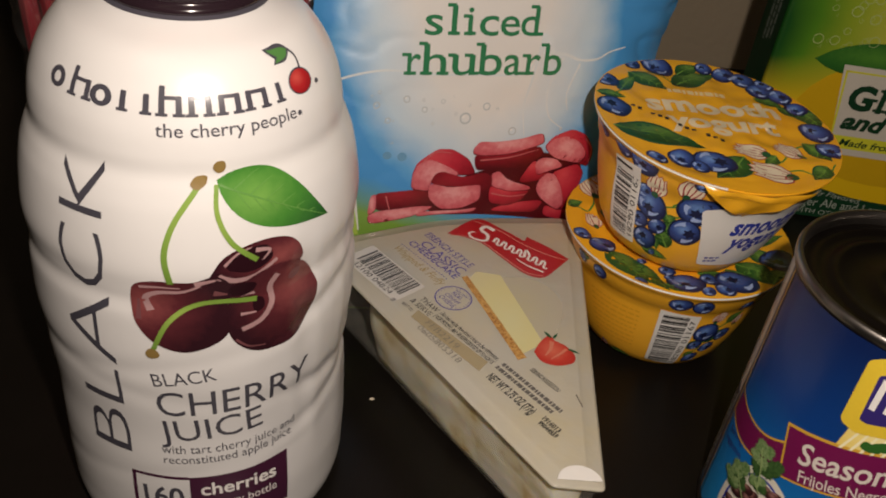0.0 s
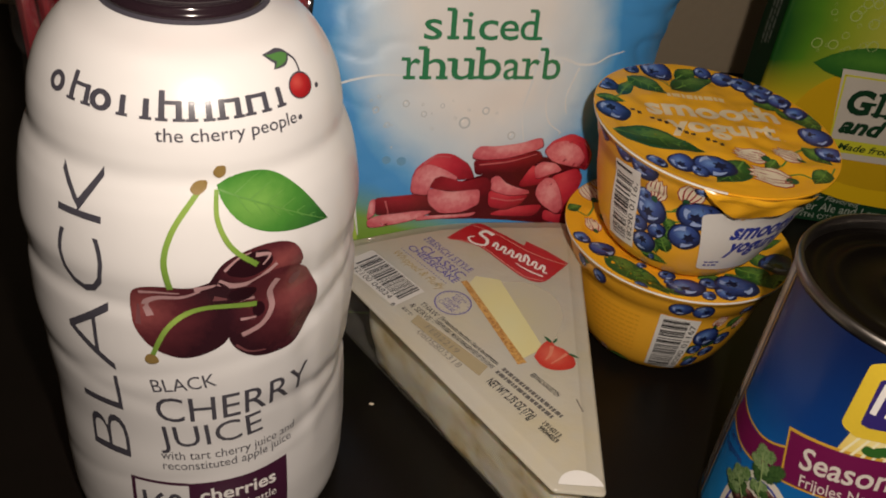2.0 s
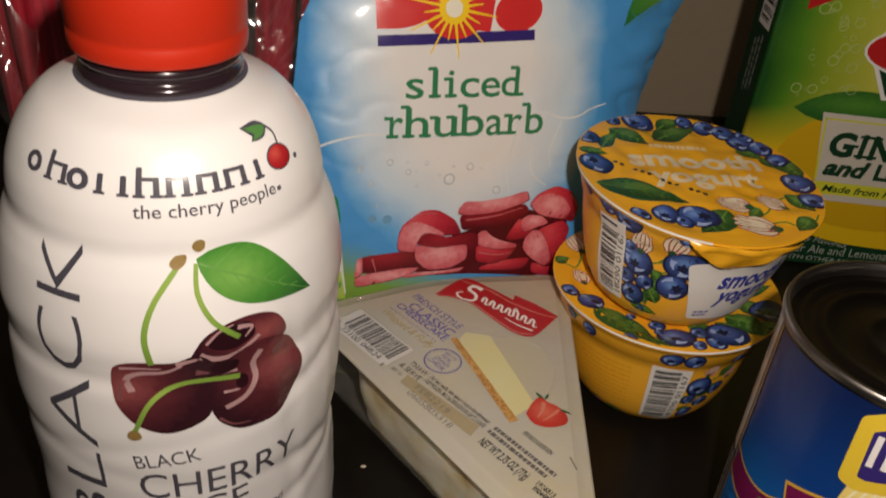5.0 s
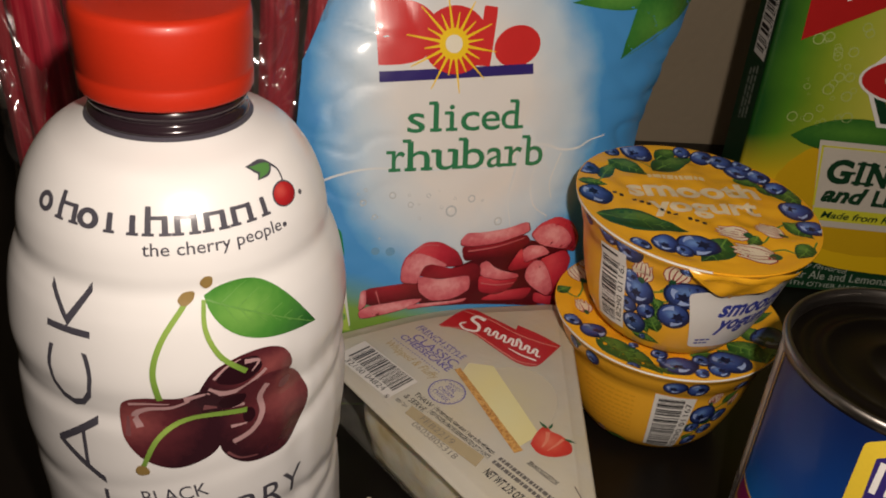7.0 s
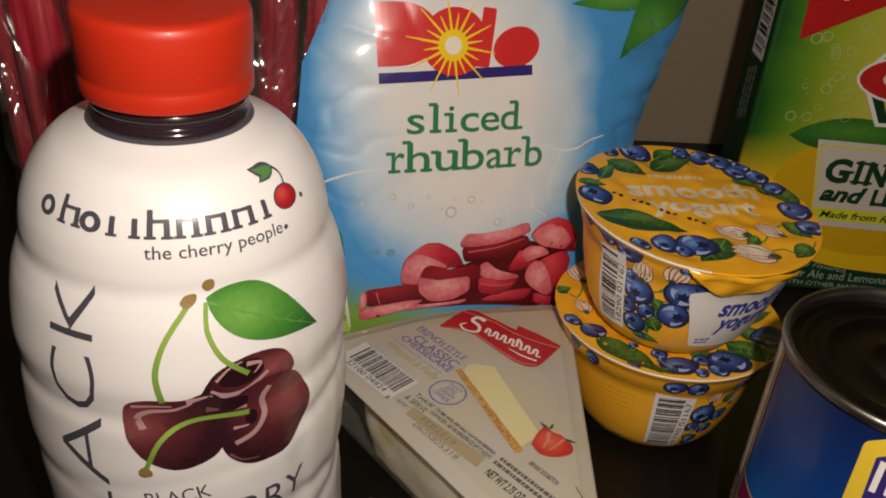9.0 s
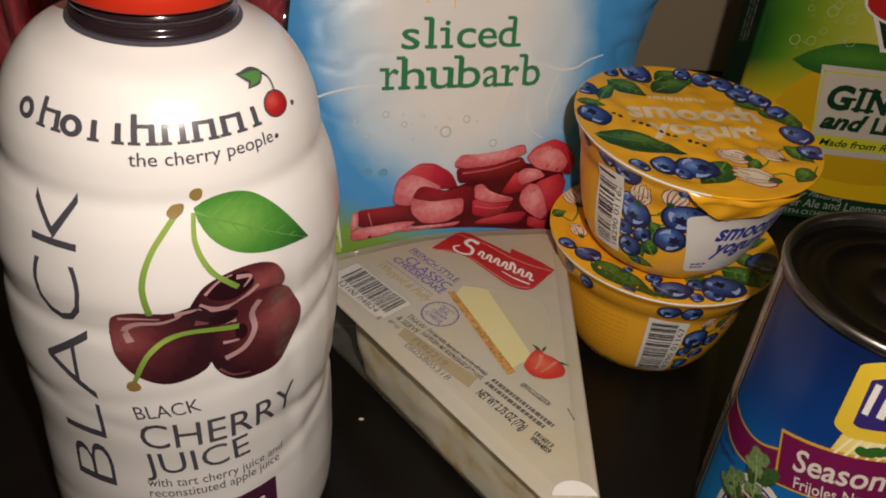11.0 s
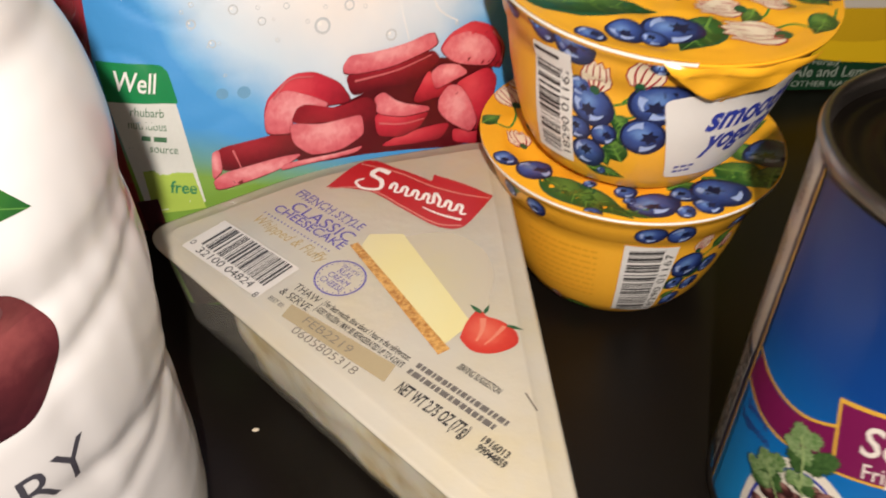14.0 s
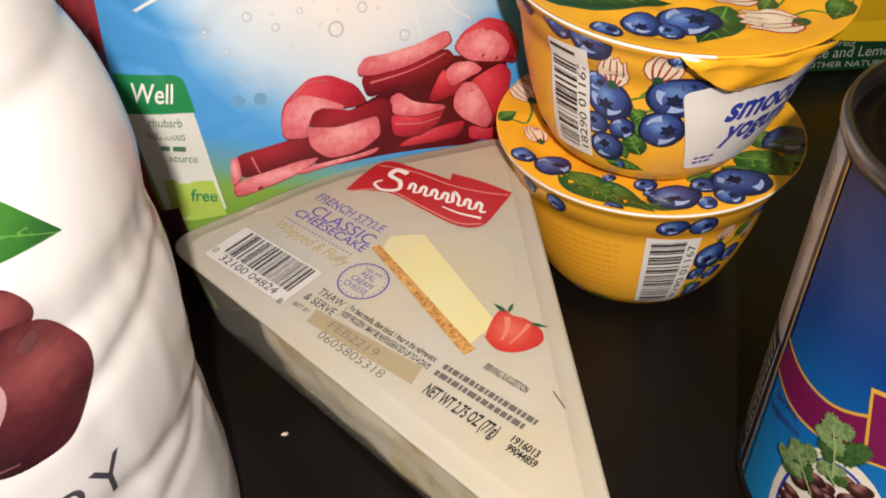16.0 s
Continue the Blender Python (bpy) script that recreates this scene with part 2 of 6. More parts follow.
# ---- common inks ----
INK_DARK = ink("charcoal_ink", (0.058, 0.056, 0.072), 0.3)
INK_BLACK = ink("black_ink", (0.02, 0.02, 0.022), 0.4)
INK_WHITE = ink("white_ink", (0.78, 0.77, 0.74), 0.35, vary=0.05)
GREEN_LEAF = shaded_ink("leaf_print", (0.14, 0.31, 0.06), (0.055, 0.20, 0.03), (0.02, 0.10, 0.02), 0.3, 0.6, rough=0.25)
GREEN_DARK = ink("dark_green_ink", (0.015, 0.09, 0.035), 0.35)


# ---- the room: table, wall, plain closing walls ----
def table_material():
    m, nt, b = nodes_of("black_table", 0.32, 0, 0.0, 0.28)
    n = noise_of(nt, 35, 5)
    nt.links.new(mixc(nt, n, (0.003, 0.0025, 0.002), (0.007, 0.0055, 0.0045)), b.inputs["Base Color"])
    nt.links.new(ramp(nt, noise_of(nt, 14, 4), [(0.3, (0.26,) * 3), (0.75, (0.42,) * 3)]), b.inputs["Roughness"])
    bump(nt, b, noise_of(nt, 700, 3), 0.05, 0.0005)
    return m


def plaster(name, col):
    m, nt, b = nodes_of(name, 0.75)
    nt.links.new(mixc(nt, noise_of(nt, 9, 5), tuple(c * 0.85 for c in col), col), b.inputs["Base Color"])
    bump(nt, b, noise_of(nt, 160, 4), 0.25, 0.002)
    return m


table = thing("table", (0, 0, -0.03), "black painted table with a dull shine and a few crumbs", "table", kind="structure")
part("table_top", box_bm((-0.55, -0.45, -0.03), (0.75, 0.611, 0.0), 0.002), table_material(), table, smooth=False)
leg_mat = ink("black_leg_paint", (0.012, 0.011, 0.01), 0.4)
for x in (-0.5, 0.7):
    for y in (-0.4, 0.55):
        part("leg", box_bm((x - 0.025, y - 0.025, -0.74), (x + 0.025, y + 0.025, -0.0305), 0.003), leg_mat, table, smooth=False)

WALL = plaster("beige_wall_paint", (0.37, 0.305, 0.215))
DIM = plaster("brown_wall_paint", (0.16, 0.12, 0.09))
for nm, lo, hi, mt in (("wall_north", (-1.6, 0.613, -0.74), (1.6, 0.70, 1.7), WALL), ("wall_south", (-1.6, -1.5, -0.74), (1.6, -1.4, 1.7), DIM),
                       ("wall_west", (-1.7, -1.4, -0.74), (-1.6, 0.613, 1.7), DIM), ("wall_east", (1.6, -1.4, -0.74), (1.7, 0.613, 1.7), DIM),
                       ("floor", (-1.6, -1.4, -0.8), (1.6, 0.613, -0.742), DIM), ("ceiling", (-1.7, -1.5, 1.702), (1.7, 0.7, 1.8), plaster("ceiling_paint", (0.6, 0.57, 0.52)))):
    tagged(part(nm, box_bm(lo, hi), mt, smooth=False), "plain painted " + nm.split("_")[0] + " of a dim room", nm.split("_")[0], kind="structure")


# ---- juice bottle ----
BOT_P, BOT_A = Vector((-0.0588, 0.2071, 0.0001)), Vector((0.0210, -0.02, 1)).normalized()
BOT_F = frame_of(BOT_A)
BOT_PROFILE = [(0, .0395), (.005, .0441), (.02, .0452), (.045, .0451), (.058, .0447), (.07, .0453), (.082, .0459), (.09, .0461), (.098, .0459), (.104, .0456), (.1085, .0448),
               (.112, .0450), (.118, .0454), (.125, .0446), (.134, .0428), (.139, .0410), (.1425, .0395), (.147, .0391), (.1535, .0377), (.161, .0343), (.1675, .0288), (.1703, .0230), (.1722, .0192)]


def bottle_radius(s, th):
    """Radius in metres at height s and angle th (radians): ribs, and pinched grips at both sides."""
    k = 1
    while k < len(BOT_PROFILE) - 1 and BOT_PROFILE[k][0] < s:
        k += 1
    (s0, r0), (s1, r1) = BOT_PROFILE[k - 1], BOT_PROFILE[k]
    t = min(1, max(0, (s - s0) / (s1 - s0)))
    pm = BOT_PROFILE[max(0, k - 2)]
    pn = BOT_PROFILE[min(len(BOT_PROFILE) - 1, k + 1)]
    m0 = (r1 - pm[1]) / max(1e-6, s1 - pm[0]) * (s1 - s0)
    m1 = (pn[1] - r0) / max(1e-6, pn[0] - s0) * (s1 - s0)
    r = (2 * t ** 3 - 3 * t * t + 1) * r0 + (t ** 3 - 2 * t * t + t) * m0 + (-2 * t ** 3 + 3 * t * t) * r1 + (t ** 3 - t * t) * m1
    deg = (math.degrees(th) + 180) % 360 - 180
    right = max(0.0, min(1.0, (deg + 62) / 26)) * max(0.0, min(1.0, (50 - deg) / 30))
    left = max(0.0, min(1.0, (-146 - deg) / 16)) if deg < 0 else max(0.0, min(1.0, (deg - 130) / 20))
    band = max(0.0, min(1.0, (s - 0.028) / 0.015)) * max(0.0, min(1.0, (0.128 - s) / 0.02))
    q = (s * 1000 - deg * 0.20 + 5 * noise.noise(Vector((deg / 30, s * 25, 2)))) / 21.0
    w = 0.5 - 0.5 * math.cos(2 * math.pi * q)
    k2 = 0.55 + 0.9 * noise.noise(Vector((deg / 22, s * 40, 6)))
    r -= (right + left * 0.8) * band * (0.0008 + 0.0003 * w ** 3 * max(0.1, k2)) + (right + left) * band * 0.0008 * noise.noise(Vector((deg / 9, s * 18, 8)))
    for s2, tilt, dp in ((0.0915, 0.00016, 0.0009), (0.0700, -0.00014, 0.0008), (0.0480, 0.00018, 0.0006)):
        r -= dp * math.exp(-((s - s2 - tilt * (deg + 60)) / 0.0034) ** 2) * (0.3 + 0.7 * max(right, left))
    return r


def on_bottle(u, v, off=0.0):
    th, s = radians(-115) + u / 45.0, v / 1000.0
    r = bottle_radius(s, th) + off / 1000.0
    return BOT_P + BOT_F @ Vector((r * math.cos(th), r * math.sin(th), s))


def sleeve_material():
    m, nt, b = nodes_of("white_shrink_sleeve", 0.30, 0, 0.26)
    nt.links.new(mixc(nt, noise_of(nt, 26, 4), (0.61, 0.605, 0.60), (0.70, 0.695, 0.69)), b.inputs["Base Color"])
    bump(nt, b, noise_of(nt, 90, 3), 0.06, 0.001)
    return m


bottle = thing("juice_bottle", BOT_P, "white ribbed plastic juice bottle with a red screw cap", "bottle")
full_turn = [45 * 2 * math.pi * i / 180 for i in range(180)]
part("body", sheet(lambda u, v: on_bottle(u, v), full_turn, lin(0.3, 172.0, 174), closed=True), sleeve_material(), bottle)
part("base", lathe([(0, 0.004), (0.03, 0.003), (0.036, 0.0), (0.0397, 0.0004)], BOT_P, BOT_A), ink("white_plastic", (0.7, 0.68, 0.65), 0.3), bottle)
part("neck", lathe([(0.0186, 0.1716), (0.0195, 0.1726), (0.0192, 0.1738), (0.0182, 0.1743), (0.0180, 0.1752), (0.0190, 0.1762), (0.0192, 0.1772), (0.0185, 0.1778), (0.0183, 0.1812)], BOT_P, BOT_A),
     ink("dark_plum_plastic", (0.018, 0.010, 0.014), 0.16, 0.4), bottle, "dark neck ring under the cap")
part("label_edge", lathe([(0.0201, 0.1717), (0.0196, 0.1720), (0.0190, 0.1724)], BOT_P, BOT_A, wob=lambda a, h: 0.00025), INK_DARK, bottle)
cap_prof = [(0.0190, 0.1792), (0.0204, 0.1789), (0.0207, 0.1795), (0.0207, 0.1834), (0.0204, 0.1840), (0.0207, 0.1846), (0.0208, 0.1965), (0.0205, 0.1983), (0.0197, 0.1992), (0.0178, 0.1994), (0.0, 0.1994)]
part("cap", lathe(cap_prof, BOT_P, BOT_A, n=180, wob=lambda a, h: 0.00012 * max(0, math.sin(a * 60)) if 0.1848 < h < 0.1964 else 0.0),
     ink("red_cap_plastic", (0.42, 0.021, 0.006), 0.42, 0.03, 0.14, spec=0.3), bottle, "red screw cap")


# ---- yogurt cups ----
CUP_H = 0.0534
CUP_PROF = [(0.0, 0.0022), (0.022, 0.0018), (0.0245, 0.0), (0.0268, 0.0004), (0.0300, 0.0028), (0.0335, 0.0085), (0.0365, 0.017), (0.0392, 0.027), (0.0412, 0.037), (0.0424, 0.0420),
            (0.0432, 0.0427), (0.0448, 0.0480), (0.0460, 0.0508), (0.0470, 0.0516), (0.0474, 0.0529)]


def cup_radius(s):
    for (r0, h0), (r1, h1) in zip(CUP_PROF[3:], CUP_PROF[4:]):
        if s <= h1:
            return r0 + (r1 - r0) * (s - h0) / (h1 - h0)
    return CUP_PROF[-1][0]


CUPS = {"low": (Vector((0.1194, 0.2967, 0.0003)), Vector((0, 0, 1))),
        "up": (Vector((0.1170, 0.2960, 0.0535)), Vector((0.048, -0.063, 1)).normalized())}


def sunk(which, s):
    """The upper cup stands a little lower, in the dented foil under it."""
    return s - (0.0006 * (1 - s / CUP_H) if which == "up" else 0.0)


def cup_side(which):
    p, a = CUPS[which]
    fr = frame_of(a)

    def surface(u, v, off=0.0):
        th, s = radians(-120) + u / 40.0, v / 1000.0
        r = cup_radius(s) + off / 1000.0
        return p + fr @ Vector((r * math.cos(th), r * math.sin(th), sunk(which, s)))
    return surface


def foil_height(x, y, dent):
    """The waves of a foil lid, in metres, and the dent under a cup that stands on it."""
    d = math.hypot(x, y)
    edge = max(0.0, min(1.0, (0.0465 - d) / 0.006))
    h = 0.0008 * noise.noise(Vector((x * 55, y * 70, 1.7))) + 0.0007 * noise.noise(Vector((x * 130, y * 150, 4.1))) - 0.0005 * abs(noise.noise(Vector((x * 90 + y * 50, y * 40, 8.0))))
    return h * edge - 0.0006 * edge - dent * max(0.0, 1 - (d / 0.041) ** 4)


def cup_lid(which):
    p, a = CUPS[which]
    fr = frame_of(a)

    def surface(u, v, off=0.0):
        x, y = u / 1000.0, v / 1000.0
        return p + fr @ Vector((x, y, CUP_H + 0.0006 + foil_height(x, y, 0.0026 if which == "low" else 0.0002) + off / 1000.0))
    return surface


YELLOW = ink("yellow_paper", (0.92, 0.465, 0.03), 0.33, 0.1, 0.08)
YELLOW_FOIL = ink("yellow_foil", (0.86, 0.435, 0.02), 0.26, 0.25, 0.08)
RIM_WHITE = ink("white_rim_plastic", (0.75, 0.74, 0.70), 0.35)
cup_things = {}
for which, lab in (("low", "yellow yogurt cup with printed blueberries, under another cup"), ("up", "yellow yogurt cup with printed blueberries, stacked on another cup")):
    p, a = CUPS[which]
    cup = thing("yogurt_cup", p, lab, "yogurt cup", "stacked yogurt cups")
    cup_things[which] = cup
    part("body", lathe([(r, sunk(which, h)) for r, h in CUP_PROF], p, a, n=120), YELLOW, cup)
    bm = lathe([(0.0468, 0.0527), (0.0474, 0.0527), (0.0476, 0.0529), (0.0475, 0.0533), (0.0440, 0.0534)], p, a, n=120)
    if which == "up":  # the foil is folded down over the rim at its pull tab
        inv = frame_of(a).inverted()
        folded = [f for f in bm.faces if -100 < math.degrees(math.atan2(*(inv @ (f.calc_center_median() - p)).yx)) < -25]
        lip = bmesh.new()
        for f in folded:
            lip.faces.new([lip.verts.new(v.co + 0.0002 * (v.co - p).normalized()) for v in f.verts])
        bmesh.ops.remove_doubles(lip, verts=lip.verts, dist=1e-6)
        part("folded_lip", lip, YELLOW_FOIL, cup, "yellow foil folded over the rim")
        bmesh.ops.delete(bm, geom=folded, context="FACES")
    part("rim", bm, RIM_WHITE, cup, "thin plastic rim")
    surf = cup_lid(which)
    part("foil_lid", sheet(lambda u, v: surf(v * math.cos(u), v * math.sin(u)), [2 * math.pi * i / 96 for i in range(96)], lin(0.02, 47.7, 64), closed=True), YELLOW_FOIL, cup, "yellow foil lid")


# ---- cheesecake slice pack ----
LID_Z = 0.0405


def on_lid(u, v, off=0.0):
    return Vector((u / 1000.0, v / 1000.0, LID_Z + 0.0012 + off / 1000.0))


def rounded(corners, n=8):
    """A polygon with rounded corners; corners: (x, y, radius)."""
    out = []
    m = len(corners)
    for i, (x, y, r) in enumerate(corners):
        p, a, b = Vector((x, y)), Vector(corners[i - 1][:2]), Vector(corners[(i + 1) % m][:2])
        da, db = (a - p).normalized(), (b - p).normalized()
        half = math.acos(max(-1, min(1, da.dot(db)))) / 2
        cut_len = r / math.tan(half)
        s, e = p + da * cut_len, p + db * cut_len
        for k in range(n + 1):
            t = k / n
            out.append(tuple((1 - t) ** 2 * s + 2 * t * (1 - t) * p + t * t * e))
    return out


PACK = [(-33, 282, 9), (22, 309.5, 120), (81.5, 318, 9), (70.8, 166.5, 2), (54.5, 167, 3)]


def ring_in(corners, d):
    """The rounded outline of a clockwise polygon, moved inwards by d millimetres."""
    n = len(corners)
    lines = []
    for i in range(n):
        p, q = Vector(corners[i][:2]), Vector(corners[(i + 1) % n][:2])
        t = (q - p).normalized()
        lines.append((p + Vector((t.y, -t.x)) * d, t))
    out = []
    for i in range(n):
        (p, t), (q, w) = lines[i - 1], lines[i]
        k = (q - p).cross(w) / t.cross(w)
        m = p + t * k
        out.append((m.x, m.y, max(0.8, corners[i][2] - d)))
    return rounded(out)


def stack(rings, close_top=True, close_low=False):
    """A solid skin through outlines at heights: rings of (points in mm, z in metres)."""
    bm = bmesh.new()
    vs = [[bm.verts.new((x / 1000, y / 1000, z)) for x, y in pts] for pts, z in rings]
    n = len(vs[0])
    for p, q in zip(vs, vs[1:]):
        for i in range(n):
            k = (i + 1) % n
            bm.faces.new((p[i], p[k], q[k], q[i]))
    if close_top:
        bm.faces.new(vs[-1])
    if close_low:
        bm.faces.new(vs[0][::-1])
    bmesh.ops.recalc_face_normals(bm, faces=bm.faces[:])
    return bm


def lid_material():
    m, nt, b = nodes_of("milky_lid_film", 0.22, 0, 0.5)
    col = mixc(nt, ramp(nt, noise_of(nt, 24, 4), [(0.40, (0, 0, 0)), (0.66, (1, 1, 1))]), (0.70, 0.68, 0.60), (0.74, 0.66, 0.42))
    nt.links.new(mixc(nt, noise_of(nt, 160, 3), (0.68, 0.66, 0.585), col), b.inputs["Base Color"])
    bump(nt, b, noise_of(nt, 45, 5), 0.8, 0.0016)
    tr = nt.nodes.new("ShaderNodeBsdfTranslucent")
    tr.inputs[0].default_value = (0.86, 0.82, 0.70, 1)
    mx = nt.nodes.new("ShaderNodeMixShader")
    mx.inputs[0].default_value = 0.4
    nt.links.new(b.outputs[0], mx.inputs[1])
    nt.links.new(tr.outputs[0], mx.inputs[2])
    nt.links.new(mx.outputs[0], nt.nodes["Material Output"].inputs[0])
    return m


pack = thing("cheesecake_pack", (0.04, 0.24, 0.0), "wedge-shaped clear plastic cake tub with a milky printed lid", "food package")
outer = rounded(PACK)
LIDM = lid_material()
rings = [(outer, LID_Z - 0.0008), (outer, LID_Z), (ring_in(PACK, 1.0), LID_Z + 0.0004), (ring_in(PACK, 4.5), LID_Z + 0.0003), (ring_in(PACK, 5.3), LID_Z + 0.0011), (ring_in(PACK, 6.0), LID_Z + 0.0012)]
part("lid", stack(rings, True, True), LIDM, pack, "milky printed lid film")
TUB = film_material("clear_tub_plastic", 0.86, 0.16, (0.90, 0.88, 0.80), 0.35, 90, 0.05, 0.5)
part("tub", stack([(ring_in(PACK, 1.8), LID_Z - 0.001), (ring_in(PACK, 2.1), LID_Z - 0.004), (ring_in(PACK, 6.0), 0.007), (ring_in(PACK, 9.0), 0.0014), (ring_in(PACK, 11), 0.0004)], True), TUB, pack, "clear plastic tub")


def cake_material():
    m, nt, b = nodes_of("cheesecake_cream", 0.55)
    nt.links.new(ramp(nt, noise_of(nt, 75, 6), [(0.32, (0.62, 0.47, 0.20)), (0.44, (0.83, 0.74, 0.50)), (0.58, (0.92, 0.87, 0.71))]), b.inputs["Base Color"])
    bump(nt, b, noise_of(nt, 260, 5), 0.25, 0.001)
    b.inputs["Subsurface Weight"].default_value = 0.6
    b.inputs["Subsurface Radius"].default_value = (1.0, 0.8, 0.5)
    b.inputs["Subsurface Scale"].default_value = 0.008
    return m


def fine_ring(pts):
    """An outline with its long sides cut into short ones."""
    out, per = [], 12
    for p, q in zip(pts, pts[1:] + pts[:1]):
        n = per if math.dist(p, q) > 12 else 1
        out += [(p[0] + (q[0] - p[0]) * k / n, p[1] + (q[1] - p[1]) * k / n) for k in range(n)]
    return out


WEDGE = [(-13.0, 263.0, 16), (24, 301, 60), (74, 309, 6), (65.5, 169.8, 2.5), (56.2, 169.6, 2.5)]
wedge = rounded(WEDGE)
cake = thing("cheesecake_slice", (0.04, 0.24, 0.002), "pale slice of cheesecake on a crumb base inside the tub", "cake")
heights = [0.0035 + 0.0357 * i / 15 for i in range(16)]
bm = stack([(fine_ring(ring_in(WEDGE, 4.8 * (1 - i / 15) ** 1.5 + 0.1)), z) for i, z in enumerate(heights)], True, True)
for v in bm.verts:
    low = max(0.0, 1 - v.co.z / 0.012)
    lump = 0.0013 * noise.noise(v.co * 70) + 0.0007 * noise.noise(v.co * 190) + 0.0012 * low * noise.noise(v.co * 330)
    v.co += Vector((-0.796, -0.605, 0)) * lump + Vector((0, 0, 0.0022 * low)) * noise.noise(v.co * 210)
part("filling", bm, cake_material(), cake)
crumb, nt_c, b_c = nodes_of("biscuit_crumb", 0.8)
nt_c.links.new(mixc(nt_c, noise_of(nt_c, 420, 5), (0.50, 0.36, 0.16), (0.82, 0.70, 0.44)), b_c.inputs["Base Color"])
bump(nt_c, b_c, noise_of(nt_c, 500, 4), 0.8, 0.001)
part("crust", stack([(ring_in(WEDGE, 7.5), 0.0018), (ring_in(WEDGE, 6.6), 0.003), (ring_in(WEDGE, 6.2), 0.0050)], True, True), crumb, cake, "crumb base")


# ---- bean can ----
CAN_P = Vector((0.1554, 0.1918, 0.0))
CAN_R, CAN_H = 0.0375, 0.111


def on_can(deg, v, off=0.0):
    r = CAN_R - 0.0004 + off / 1000
    return CAN_P + Vector((r * math.cos(radians(deg)), r * math.sin(radians(deg)), v / 1000))


def can_art(u, v, off=0.0):
    return on_can(-148.2 + math.degrees(u / 37.5), v, off)


STEEL, nt_s, b_s = nodes_of("tinned_steel", 0.34, 1.0)
nt_s.links.new(mixc(nt_s, noise_of(nt_s, 60, 4), (0.20, 0.185, 0.17), (0.34, 0.32, 0.30)), b_s.inputs["Base Color"])
bump(nt_s, b_s, noise_of(nt_s, 500, 3), 0.08, 0.0005)
can = thing("bean_can", CAN_P, "steel bean can with a blue and purple paper label", "can")
part("shell", lathe([(0.0, 0.003), (0.034, 0.003), (0.0362, 0.0), (0.0376, 0.0012), (0.0370, 0.0035), (0.0366, 0.005), (0.0366, 0.106), (0.0370, 0.1075)], CAN_P, (0, 0, 1)), STEEL, can)
part("rim", lathe([(0.0369, 0.1072), (0.0379, 0.1078), (0.0381, 0.1095), (0.0377, 0.1108), (0.0368, 0.1111), (0.0360, 0.1106), (0.0357, 0.1085), (0.0355, 0.1065)], CAN_P, (0, 0, 1), n=128), STEEL, can, "bright rolled steel rim")
lid_prof = [(0.0355, 0.1066), (0.0340, 0.1064), (0.0330, 0.1070), (0.0312, 0.1070), (0.0300, 0.1062), (0.0275, 0.1062), (0.0266, 0.1068), (0.0245, 0.1068), (0.0236, 0.1060), (0.0150, 0.1060), (0.0140, 0.1065), (0.012, 0.1065), (0.011, 0.1060), (0, 0.1060)]
# Lid steel with the dark room's reflection put into its base colour.
LID_STEEL, nt_l, b_l = nodes_of("dim_reflection_steel", 0.42, 1.0)
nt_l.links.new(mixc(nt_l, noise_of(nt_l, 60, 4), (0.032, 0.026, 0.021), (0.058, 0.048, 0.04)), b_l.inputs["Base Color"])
bump(nt_l, b_l, noise_of(nt_l, 400, 3), 0.06, 0.0005)
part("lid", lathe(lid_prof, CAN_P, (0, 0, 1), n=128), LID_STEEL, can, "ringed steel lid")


def can_label_material():
    m, nt, b = nodes_of("blue_can_label", 0.36, 0, 0.12)
    _, u, v = uv_of(nt)
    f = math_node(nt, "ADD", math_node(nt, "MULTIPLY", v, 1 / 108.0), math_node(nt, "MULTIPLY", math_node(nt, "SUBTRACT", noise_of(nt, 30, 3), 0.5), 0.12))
    # Printed blue deepens upward; the top is darkened further for weaker light there.
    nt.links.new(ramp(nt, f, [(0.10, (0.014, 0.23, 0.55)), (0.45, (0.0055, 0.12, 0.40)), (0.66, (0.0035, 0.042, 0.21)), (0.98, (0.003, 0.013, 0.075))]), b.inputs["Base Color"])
    bump(nt, b, noise_of(nt, 45, 3), 0.1, 0.001)
    return m


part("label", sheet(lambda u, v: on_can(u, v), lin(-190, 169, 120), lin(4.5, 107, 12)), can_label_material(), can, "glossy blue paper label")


# ---- drink carton ----
BOX_O, BOX_YAW = Vector((0.225, 0.4035, 0.0)), radians(-5)
BOX_X = Vector((math.cos(BOX_YAW), math.sin(BOX_YAW), 0))
BOX_N = Vector((BOX_X.y, -BOX_X.x, 0))


def on_box(u, v, off=0.0):
    return BOX_O + BOX_X * (u / 1000) + Vector((0, 0, v / 1000)) + BOX_N * (off / 1000 + 0.0001)


def on_box_side(u, v, off=0.0):
    return BOX_O - BOX_X * 0.041 - BOX_N * (u / 1000) + Vector((0, 0, v / 1000)) - BOX_X * (off / 1000 + 0.0001)


